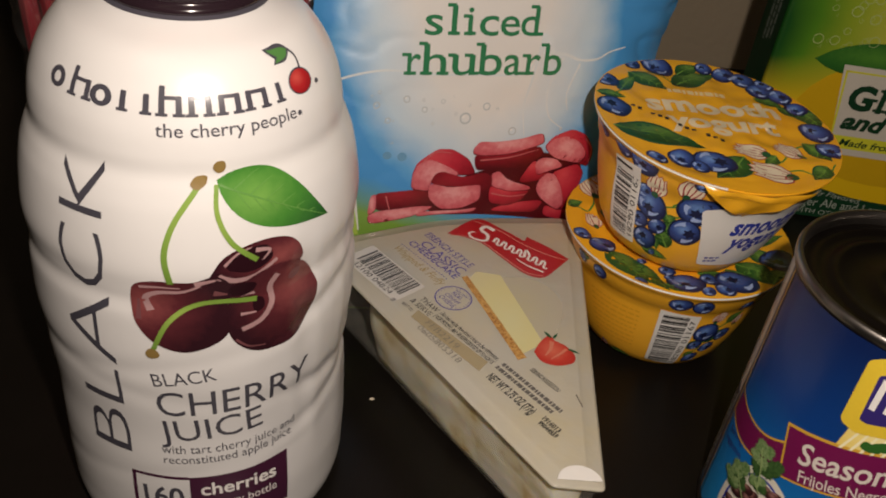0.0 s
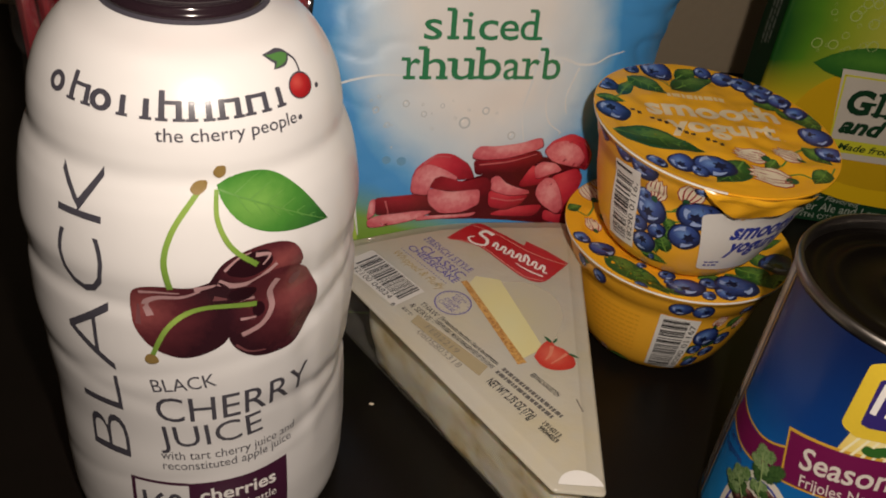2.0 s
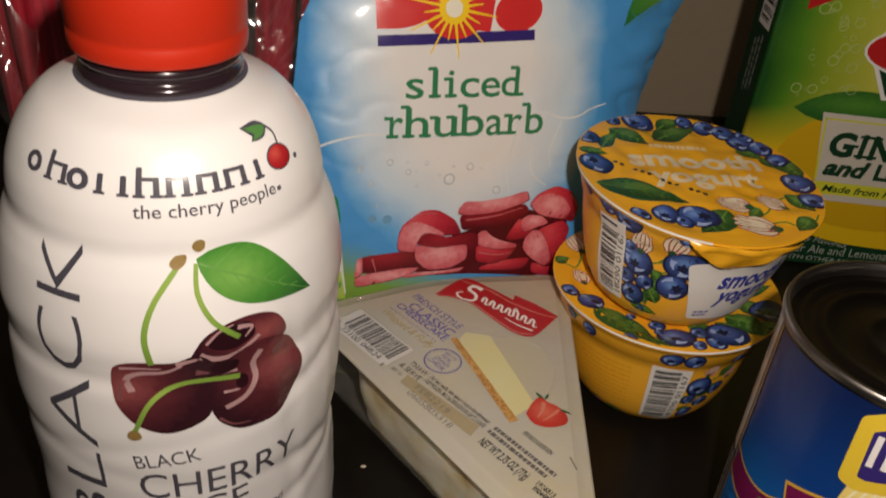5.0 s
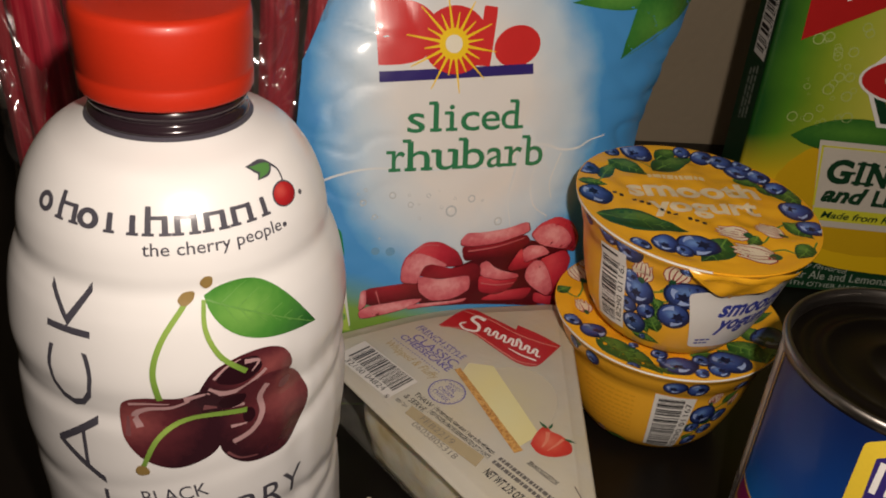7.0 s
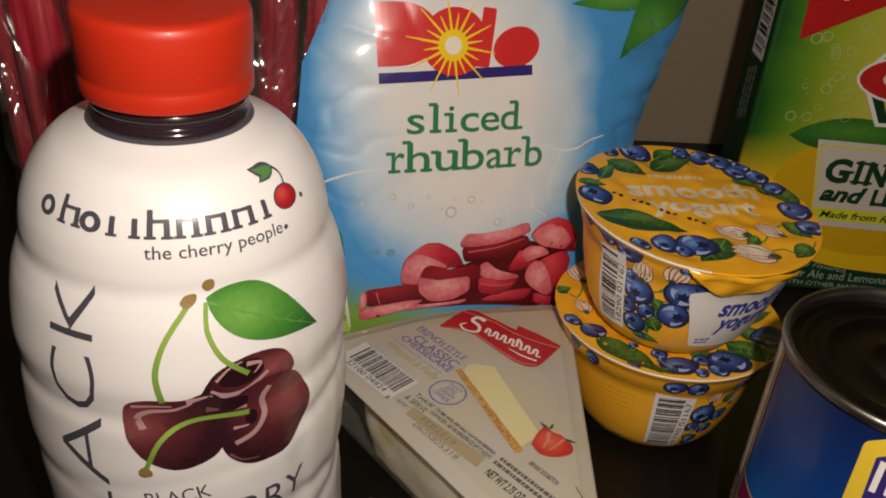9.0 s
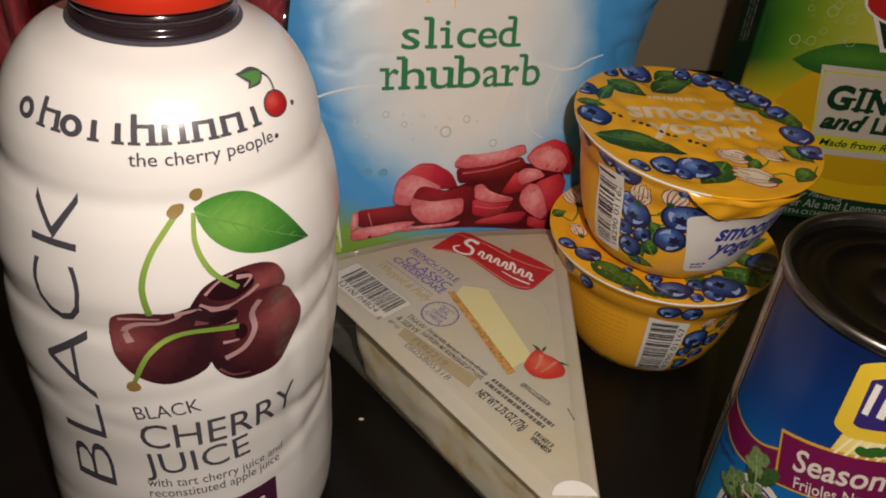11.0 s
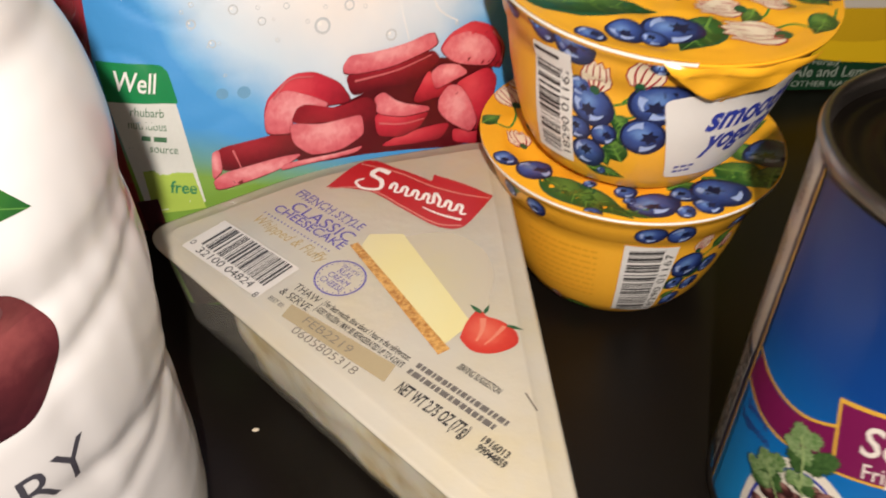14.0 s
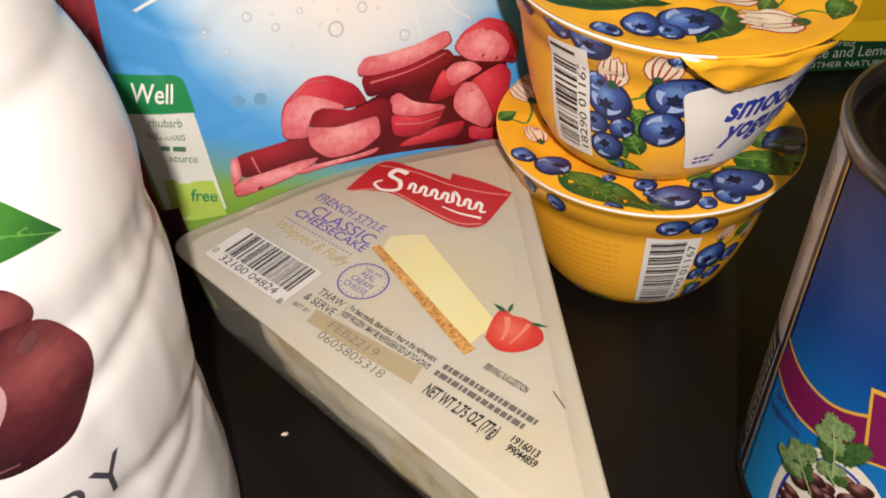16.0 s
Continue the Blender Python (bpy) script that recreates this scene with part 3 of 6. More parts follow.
def carton_material():
    m, nt, b = nodes_of("green_carton_print", 0.32, 0, 0.3)
    tc = nt.nodes.new("ShaderNodeTexCoord")
    s = nt.nodes.new("ShaderNodeSeparateXYZ")
    nt.links.new(tc.outputs["Object"], s.inputs[0])
    u = math_node(nt, "MULTIPLY", s.outputs[0], 1000)
    v = math_node(nt, "MULTIPLY", s.outputs[2], 1000)
    n = math_node(nt, "MULTIPLY", math_node(nt, "SUBTRACT", noise_of(nt, 25, 3), 0.5), 0.25)
    g = math_node(nt, "ADD", math_node(nt, "DIVIDE", math_node(nt, "ADD", u, 40), 62), n)
    glow = ramp(nt, g, [(0.0, (0.012, 0.075, 0.012)), (0.22, (0.08, 0.23, 0.015)), (0.5, (0.27, 0.37, 0.025)), (0.9, (0.50, 0.51, 0.07))])
    low = ramp(nt, math_node(nt, "DIVIDE", v, 180), [(0.36, (0.80, 0.52, 0.01)), (0.55, (0.45, 0.45, 0.03))])
    f = ramp(nt, math_node(nt, "DIVIDE", math_node(nt, "ADD", v, math_node(nt, "MULTIPLY", u, -0.2)), 180), [(0.40, (0, 0, 0)), (0.55, (1, 1, 1))])
    nt.links.new(mixc(nt, f, low, glow), b.inputs["Base Color"])
    return m


carton = new("drink_carton", None)
carton.matrix_world = Matrix.Translation(BOX_O)
ORIGIN[carton.name] = BOX_O
tagged(carton, "green and yellow printed cardboard drink carton standing behind the cups", "carton")
bm = box_bm((-0.041, 0.0, 0.0), (0.095, 0.034, 0.24), 0.003, 4)
bmesh.ops.rotate(bm, verts=bm.verts, cent=(0, 0, 0), matrix=Matrix.Rotation(BOX_YAW, 3, "Z"))
bmesh.ops.translate(bm, verts=bm.verts, vec=BOX_O)
part("body", bm, carton_material(), carton, smooth=False)


# ---- frozen fruit pouch ----
BAG_C = Vector((0.025, 0.318, 0.084))
BAG_N = Vector((0.303, -0.929, 0.212)).normalized()
BAG_1 = Vector((0.951, 0.31, 0)).normalized()
BAG_2 = BAG_N.cross(BAG_1)
LEFT_EDGE = [(-86, -56), (-45, -63), (0, -65), (37, -61), (65, -56.5), (89, -44), (140, -30)]
RIGHT_EDGE = [(-86, 84), (0, 92), (24, 97), (56, 108), (84, 122), (140, 140)]


def edge_at(edge, b):
    return float(np.interp(b, [e[0] for e in edge], [e[1] for e in edge]))


def bag_depth(a, b):
    """How far the pouch's front falls back from its plane, in millimetres, with its creases."""
    l, r = edge_at(LEFT_EDGE, b), edge_at(RIGHT_EDGE, b)
    x = 2 * (a - l) / (r - l) - 1
    y = (b - 22) / 110
    d = 11 * abs(x) ** 5 + 8 * max(0, y) ** 4
    e = max(0, abs(x) - 0.35)
    calm = 0.4 if x < 0 else 0.6
    d += calm * (5.0 * e * noise.noise(Vector((a / 22, b / 13, 0.3))) + 0.8 * noise.noise(Vector((a / 15, b / 11, 2))))
    d += calm * 3.5 * e * (1 - abs(noise.noise(Vector((a / 26 + b / 18, b / 22 - a / 60, 7))))) ** 6
    return d


def on_bag(a, b, off=0.0):
    return BAG_C + (BAG_1 * a + BAG_2 * b - BAG_N * (bag_depth(a, b) - off)) / 1000


def pouch_material():
    m, nt, b = nodes_of("pouch_print", 0.42, 0, 0.16)
    _, u, v = uv_of(nt)
    du = math_node(nt, "DIVIDE", math_node(nt, "SUBTRACT", u, 9), 62)
    dv = math_node(nt, "DIVIDE", math_node(nt, "SUBTRACT", v, 45), 86)
    d = math_node(nt, "SQRT", math_node(nt, "ADD", math_node(nt, "MULTIPLY", du, du), math_node(nt, "MULTIPLY", dv, dv)))
    d = math_node(nt, "ADD", d, math_node(nt, "MULTIPLY", math_node(nt, "SUBTRACT", noise_of(nt, 28, 5), 0.5), 0.35))
    sky = ramp(nt, d, [(0.45, (0.72, 0.705, 0.68)), (0.74, (0.50, 0.62, 0.72)), (0.95, (0.12, 0.36, 0.66)), (1.0, (0.06, 0.28, 0.62))])
    g = math_node(nt, "ADD", math_node(nt, "DIVIDE", v, -60), math_node(nt, "DIVIDE", u, -160))
    gf = ramp(nt, math_node(nt, "ADD", g, math_node(nt, "MULTIPLY", noise_of(nt, 40, 3), 0.15)), [(0.70, (0, 0, 0)), (0.98, (1, 1, 1))])
    nt.links.new(mixc(nt, gf, sky, (0.16, 0.30, 0.04)), b.inputs["Base Color"])
    bump(nt, b, noise_of(nt, 150, 4), 0.16, 0.001)
    return m


pouch = thing("fruit_pouch", BAG_C + BAG_2 * -0.086, "blue and white printed plastic pouch of frozen fruit, standing upright", "food pouch")
xs_bag, ys_bag = lin(-1, 1, 130), lin(-85, 138, 170)


def bag_front(x, b):
    l, r = edge_at(LEFT_EDGE, b), edge_at(RIGHT_EDGE, b)
    return (l + r) / 2 + x * (r - l) / 2


bm = bmesh.new()
lay = bm.loops.layers.uv.new("print")
grid_f = [[bm.verts.new(on_bag(bag_front(x, b), b)) for x in xs_bag] for b in ys_bag]
grid_b = [[bm.verts.new(on_bag(bag_front(x, b), b) - BAG_N * 0.0004 - BAG_N * 0.028 * (1 - abs(x) ** 3) * max(0.02, 1 - max(0, (b - 60) / 78))) for x in xs_bag] for b in ys_bag]
for g, flip in ((grid_f, False), (grid_b, True)):
    for j in range(len(ys_bag) - 1):
        for i in range(len(xs_bag) - 1):
            q = [(i, j), (i + 1, j), (i + 1, j + 1), (i, j + 1)]
            f = bm.faces.new([g[jj][ii] for ii, jj in (q[::-1] if flip else q)])
            for lp, (ii, jj) in zip(f.loops, q[::-1] if flip else q):
                lp[lay].uv = (bag_front(xs_bag[ii], ys_bag[jj]), ys_bag[jj])
part("pouch_skin", bm, pouch_material(), pouch)


# ---- rhubarb stalks in a clear wrapper ----
def stalk_material():
    m, nt, b = nodes_of("rhubarb_skin", 0.35, 0, 0.15)
    tc = nt.nodes.new("ShaderNodeTexCoord")
    mp = nt.nodes.new("ShaderNodeMapping")
    mp.inputs["Scale"].default_value = (420, 420, 9)
    nt.links.new(tc.outputs["Object"], mp.inputs[0])
    n = add(nt, "ShaderNodeTexNoise", Scale=1.0, Detail=4.0)
    nt.links.new(mp.outputs[0], n.inputs["Vector"])
    nt.links.new(ramp(nt, n.outputs[0], [(0.3, (0.20, 0.006, 0.014)), (0.55, (0.38, 0.018, 0.035)), (0.8, (0.56, 0.10, 0.10))]), b.inputs["Base Color"])
    bump(nt, b, n.outputs[0], 0.3, 0.001)
    return m


STALK = stalk_material()
rnd = random.Random(5)
pack_w = thing("rhubarb_wrapper", (-0.12, 0.335, 0.0), "crinkled clear plastic wrapper round fresh rhubarb stalks", "plastic wrapper")
for i, (x, dx, y) in enumerate(((-0.150, -0.012, 0.348), (-0.136, -0.008, 0.334), (-0.119, -0.008, 0.350), (-0.104, -0.004, 0.336), (-0.087, -0.002, 0.352), (-0.072, 0.004, 0.338), (-0.058, 0.012, 0.354), (-0.046, 0.030, 0.340))):
    st = thing("rhubarb_stalk", (x, y, 0.002), "dark red ribbed rhubarb stalk in a clear wrapper", "rhubarb", "wrapped rhubarb stalks")
    w = rnd.uniform(0.0085, 0.0115)
    bm = bmesh.new()
    prev = None
    n, m = 30, 24
    for j in range(m + 1):
        t = j / m
        c = Vector((x + dx * t + 0.002 * math.sin(3 * t + i), y - 0.004 + 0.012 * t * t, 0.004 + 0.26 * t))
        ring = []
        for k in range(n):
            a = 2 * math.pi * k / n
            r = w * (1.0 - 0.12 * t) * (1 + 0.035 * math.cos(9 * a)) * (0.82 if j in (0, m) else 1)
            ring.append(bm.verts.new(c + Vector((r * math.cos(a), 0.72 * r * math.sin(a), 0))))
        if prev:
            for k in range(n):
                bm.faces.new((prev[k], prev[(k + 1) % n], ring[(k + 1) % n], ring[k]))
        else:
            bm.faces.new(ring[::-1])
        prev = ring
    bm.faces.new(prev)
    part("stalk", bm, STALK, st)

WRAP = film_material("crinkled_clear_film", 0.97, 0.11, (0.8, 0.75, 0.72), 0.35, 15, 0.16)


def wrap_at(u, v):
    x = -0.163 + 0.128 * u
    lean = -0.012 + 0.045 * u
    e = max(0, abs(2 * u - 1) - 0.8) / 0.2
    y = 0.322 + 0.024 * e ** 2 + 0.012 * v * v + 0.005 * noise.noise(Vector((u * 9, v * 6, 1))) + 0.005 * abs(noise.noise(Vector((u * 14 + v * 6, v * 8, 4)))) + 0.005 * (1 - abs(noise.noise(Vector((u * 5 + v * 3, v * 5 - u * 4, 5))))) ** 8 + 0.003 * (1 - abs(noise.noise(Vector((u * 7 - v * 6, v * 7, 9))))) ** 10
    return Vector((x + lean * v, y, 0.002 + 0.262 * v))


part("film", sheet(wrap_at, lin(0, 1, 130), lin(0, 1, 150)), WRAP, pack_w, "shiny clear film")


# ---- print on the juice bottle ----
def cherry_print(surface, parent, shape, name, off, cx, cy):
    patch(name, [shape], surface, shaded_ink("cherry_print", (0.21, 0.055, 0.055), (0.085, 0.018, 0.023), (0.026, 0.007, 0.011), cx, cy, 0.25, reach=0.75), parent, off)


STEM_INK = shaded_ink("stem_print", (0.27, 0.38, 0.08), (0.18, 0.30, 0.05), (0.10, 0.19, 0.025), 0.4, 0.6)
BROWN_INK = ink("brown_ink", (0.24, 0.16, 0.05), 0.4, vary=0.3)
# the maker's mark as plain dark rings and bars, with its red cherry
marks = []


def mark_bar(u, lo, hi, w=1.7, foot=True):
    marks.append(rounded([(u - w / 2, lo, 0.3), (u - w / 2, hi, 0.3), (u + w / 2, hi, 0.3), (u + w / 2, lo, 0.3)], 3))
    if foot:
        marks.append(quad(u - w * 0.95, lo - 0.02, u + w * 0.95, lo + 0.62))


for u, w, kind in ((-10.6, 6.4, "ring"), (-1.4, 7.8, "tall"), (5.6, 6.8, "ring"), (12.2, 3.4, "bar"), (18.7, 3.4, "bar"), (25.2, 7.2, "tall"), (33.2, 7.2, "pair"), (41.4, 7.2, "pair"), (49.6, 7.6, "pair"), (57.2, 3.4, "bar")):
    base = 156.35 + 0.5 * ((u - 28) / 38) ** 2
    if kind == "ring":
        for i in range(28):
            a, b = 2 * math.pi * i / 28, 2 * math.pi * (i + 1) / 28
            marks.append([(u + w / 2 * q * math.cos(t), base + 2.05 + (2.15 * q + (0.22 if q < 1 else 0)) * math.sin(t)) for t, q in ((a, 1), (b, 1), (b, 0.42), (a, 0.42))])
    elif kind == "bar":
        mark_bar(u, base, base + 4.1)
    else:
        mark_bar(u - w / 2 + 1.3, base, base + (5.9 if kind == "tall" else 4.1))
        mark_bar(u + w / 2 - 1.3, base, base + 4.1)
        marks.append(quad(u - w / 2 + 1.2, base + 3.3, u + w / 2 - 1.2, base + 4.05))
patch("brand_mark", marks, on_bottle, INK_DARK, bottle, 0.12, 3.0, "dark grey bars of a maker's mark")
patch("mark_outline", [ellipse(66.3, 159.3, 5.0, 2.8)], on_bottle, INK_DARK, bottle, 0.10)
patch("mark_cherry", [ellipse(66.3, 159.3, 4.5, 2.5)], on_bottle, shaded_ink("red_mark", (0.45, 0.06, 0.05), (0.33, 0.015, 0.018), (0.20, 0.006, 0.01), 0.35, 0.7), bottle, 0.18, label="small red cherry mark")
patch("mark_stem", ribbon([(66.4, 166.0), (68.4, 164.2), (67.8, 161.6)], 0.7), on_bottle, INK_DARK, bottle, 0.2)
patch("mark_leaf", [leaf_shape(67.2, 165.8, 56.6, 166.9, 0.17, 0.06), leaf_shape(66.4, 165.6, 58.6, 163.9, 0.19, -0.05)], on_bottle, INK_DARK, bottle, 0.12)
patch("mark_leaf", [leaf_shape(66.4, 165.8, 57.8, 166.7, 0.115, 0.06), leaf_shape(65.8, 165.4, 59.4, 164.1, 0.125, -0.05)], on_bottle, ink("green_mark", (0.07, 0.19, 0.05)), bottle, 0.2)
patch("mark_dot", [ellipse(73.2, 157.6, 0.9, 0.6, n=12), ellipse(62.6, 153.0, 0.8, 0.6, n=12)], on_bottle, INK_DARK, bottle, 0.12)
words("the cherry people", on_bottle, INK_DARK, bottle, (21.2, 152.0), (61.2, 152.2), 2.9, 0.12, bold=0.006)
for ch, lo, hi in (("B", 49.8, 66.4), ("L", 70.0, 83.2), ("A", 85.6, 108.2), ("C", 109.6, 126.6), ("K", 130.8, 144.2)):
    words(ch, on_bottle, INK_DARK, bottle, (7.9, lo), (7.8, hi), 13.4, 0.12, bold=-0.014)
# cherries, stems and leaf
patch("print_leaf", [leaf_shape(36.0, 141.6, 66.8, 125.0, 0.225, 0.03, 18)], on_bottle, GREEN_LEAF, bottle, 0.14, 2.5, "printed green leaf")
veins = ribbon([(36.6, 140.6), (50.6, 134.2), (66, 125.2)], 0.5, 0.15)
for k in range(6):
    t = 0.14 + 0.13 * k
    x, y = 36 + 30.8 * t, 141.2 - 16.4 * t + 1.2 * math.sin(math.pi * t)
    veins += ribbon([(x, y), (x + 4.6 - 0.6 * k, y + 2.4 - 0.5 * k), (x + 7.6 - 1.2 * k, y + 3.6 - 0.8 * k)], 0.28, 0.08, 4) + ribbon([(x, y), (x + 2.2 - 0.2 * k, y - 3.6 + 0.5 * k), (x + 3.6 - 0.3 * k, y - 5.6 + 0.9 * k)], 0.28, 0.08, 4)
patch("print_vein", veins, on_bottle, ink("pale_green_ink", (0.10, 0.25, 0.05)), bottle, 0.2, 2.5)
GLINT = ink("pale_pink_ink", (0.36, 0.22, 0.225), 0.3)
GLINT_SOFT = ink("dusky_rose_ink", (0.15, 0.055, 0.06), 0.3)
HOLLOW = ink("cherry_hollow", (0.018, 0.004, 0.007), 0.3)
back = curve_pts([(32.6, 117.6), (36.4, 122.8), (43.6, 125.4), (50.6, 125.2), (55.4, 122.4), (57.4, 116.4), (52.0, 113.6), (42.0, 112.4), (35.0, 114.0), (32.6, 117.6)], 6)
cherry_print(on_bottle, bottle, back, "print_cherry", 0.14, 0.75, 0.55)
patch("print_shade", [blob(42.8, 121.0, 6.0, 3.2, 14, 0.12, 5)], on_bottle, HOLLOW, bottle, 0.2)
patch("print_glint", ribbon([(34.6, 117.4), (38.4, 115.6), (43.4, 116.0), (49.4, 119.4)], 1.9, 0.9) + ribbon([(44.0, 123.4), (47.6, 122.6), (45.6, 120.2)], 1.3, 0.3) + ribbon([(36.2, 120.4), (39.4, 123.2), (43.0, 124.4)], 0.8, 0.3), on_bottle, GLINT, bottle, 0.22)
left_c = curve_pts([(13.3, 109.0), (14.6, 114.4), (19.6, 116.4), (28.0, 116.2), (34.4, 117.6), (38.4, 112.4), (37.6, 104.0), (35.8, 98.2), (30.6, 94.8), (24.6, 93.8), (18.2, 96.8), (14.4, 102.6), (13.3, 109.0)], 6)
cherry_print(on_bottle, bottle, left_c, "print_cherry", 0.24, 0.12, 0.62)
patch("print_glint", ribbon([(18.2, 106.8), (17.2, 110.6), (20.4, 112.8), (26.0, 113.2), (30.4, 115.0)], 2.0, 0.5) + ribbon([(16.0, 114.2), (20.4, 114.6), (25.6, 114.4)], 0.9, 0.3) + ribbon([(29.0, 115.6), (34.0, 116.6)], 1.6, 0.6), on_bottle, GLINT, bottle, 0.3)
patch("print_glint", ribbon([(33.4, 112.2), (36.6, 111.4)], 1.8, 0.5) + ribbon([(15.2, 104.0), (15.4, 110.0)], 1.4, 0.6), on_bottle, GLINT_SOFT, bottle, 0.3)
right_c = curve_pts([(37.4, 110.2), (42.0, 115.4), (50.0, 117.8), (57.6, 114.8), (62.2, 107.4), (62.8, 102.0), (60.6, 95.4), (55.8, 91.2), (50.6, 89.8), (43.0, 91.0), (37.6, 96.4), (36.2, 103.4), (37.4, 110.2)], 6)
cherry_print(on_bottle, bottle, right_c, "print_cherry", 0.34, 0.72, 0.66)
patch("print_shade", [blob(40.4, 112.4, 3.4, 2.2, 10, 0.15, 9), blob(44.4, 106.4, 1.6, 2.2, 0, 0.1, 3)], on_bottle, HOLLOW, bottle, 0.38)
patch("print_glint", ribbon([(49.6, 114.4), (47.6, 111.0), (48.0, 106.0), (45.0, 101.6), (39.8, 99.6)], 1.7, 1.5) + ribbon([(39.6, 104.6), (43.6, 104.4)], 0.9, 0.4) + ribbon([(40.0, 109.6), (43.4, 110.4)], 0.5, 1.1), on_bottle, GLINT, bottle, 0.4)
patch("print_glint", [blob(54.8, 112.2, 2.0, 1.6, 20, 0.1, 2)] + ribbon([(38.2, 96.6), (41.4, 93.4), (46.0, 92.0)], 0.8, 0.4), on_bottle, GLINT_SOFT, bottle, 0.4)
patch("print_stem", ribbon([(31.7, 141.1), (25.5, 133.0), (22.6, 124.3), (23.6, 115.9)], 1.3, 1.5) + ribbon([(35.8, 140.8), (35.4, 134), (38.3, 126.6), (44.2, 120.8)], 1.1, 1.4), on_bottle, STEM_INK, bottle, 0.44)
patch("print_stem", ribbon([(18.1, 94.4), (22.8, 104.4), (30.9, 109.3), (44.0, 108.2)], 1.2, 1.5), on_bottle, STEM_INK, bottle, 0.46)
for knob in (blob(37.0, 145.0, 1.5, 1.7, -15, 0.2, 1), blob(31.6, 141.6, 2.3, 1.4, 15, 0.2, 2), blob(17.8, 93.0, 1.6, 1.8, 0, 0.2, 3)):
    patch("print_knob", [knob], on_bottle, BROWN_INK, bottle, 0.5)
words("BLACK", on_bottle, INK_DARK, bottle, (17.0, 80.2), (33.2, 82.8), 4.6, 0.12)
words("CHERRY", on_bottle, INK_DARK, bottle, (17.0, 68.4), (61.0, 69.4), 9.8, 0.12)
words("JUICE", on_bottle, INK_DARK, bottle, (16.8, 57.2), (45.6, 59.4), 8.8, 0.12)
words("with tart cherry juice and", on_bottle, INK_DARK, bottle, (16.7, 52.0), (56.6, 53.0), 3.4, 0.12)
words("reconstituted apple juice", on_bottle, INK_DARK, bottle, (17.0, 47.7), (55.4, 48.9), 3.4, 0.12)
PLUM = ink("plum_ink", (0.055, 0.012, 0.035), 0.3)
patch("print_box", [[(23.7, 20.0), (53.6, 20.0), (53.6, 43.1), (23.7, 41.6)], quad(6.6, 40.6, 23.7, 41.8), quad(6.6, 20.0, 7.8, 40.6), quad(7.8, 20.0, 23.7, 21.2)], on_bottle, PLUM, bottle, 0.12, 3.0, "plum coloured panel")
words("160", on_bottle, INK_DARK, bottle, (10.0, 28.4), (22.0, 28.8), 8.0, 0.14, bold=0.02)
words("cherries", on_bottle, INK_WHITE, bottle, (26.8, 33.6), (49.6, 34.2), 5.4, 0.2, bold=0.02)
words("in every bottle", on_bottle, INK_WHITE, bottle, (26.8, 27.4), (49.6, 28.2), 3.6, 0.2)


# ---- print on the yogurt cups ----
NAVY = ink("navy_ink", (0.010, 0.014, 0.055), 0.3)
BERRY = shaded_ink("berry_print", (0.15, 0.28, 0.60), (0.048, 0.095, 0.33), (0.010, 0.018, 0.085), 0.4, 0.62, 0.3, reach=0.62)
BERRY_PALE = ink("pale_berry_ink", (0.34, 0.45, 0.74), 0.3)
CUP_LEAF = shaded_ink("cup_leaf_print", (0.11, 0.23, 0.045), (0.028, 0.10, 0.02), (0.008, 0.042, 0.010), 0.5, 0.75, 0.3)
PINK = ink("pink_ink", (0.36, 0.035, 0.04), 0.35)
CREAM = ink("cream_ink", (0.78, 0.69, 0.52), 0.35)
LIME = ink("lime_ink", (0.15, 0.31, 0.05))
BLUE_TEXT = ink("cobalt_ink", (0.03, 0.05, 0.36), 0.35)


def berries(surface, parent, spots, off=0.12, step=3.0, grow=1.0):
    for i, (x, y, r) in enumerate(spots):
        r *= grow
        k = 0.86 + 0.13 * (i % 3)
        rim = patch("printed_berry", [blob(x, y, r, r * k, 20 * i, 0.06, i)], surface, NAVY, parent, off + 0.012 * i, step)
        patch("berry_skin", [blob(x, y, r * 0.88, r * 0.88 * k, 20 * i, 0.06, i)], surface, BERRY, rim, off + 0.05 + 0.012 * i, step)
        pale = []
        for a0 in (100 + 30 * (i % 3), 230 + 20 * (i % 4)):
            arc = [(x + 0.66 * r * math.cos(radians(a0 + 15 * t)), y + 0.62 * r * math.sin(radians(a0 + 15 * t))) for t in range(5)]
            pale += ribbon(arc, r * 0.34, r * 0.05, 3)
        cx, cy = x + 0.25 * r * math.cos(i * 2.1), y + 0.25 * r * math.sin(i * 2.1)
        star = []
        for t in range(12):
            q = r * (0.40 if t % 2 else 0.22)
            star.append((cx + q * math.cos(t * math.pi / 6), cy + q * math.sin(t * math.pi / 6)))
        patch("berry_crown", [star], surface, NAVY, rim, off + 0.09 + 0.012 * i, step)
        patch("berry_glint", pale, surface, BERRY_PALE, rim, off + 0.11 + 0.012 * i, step)


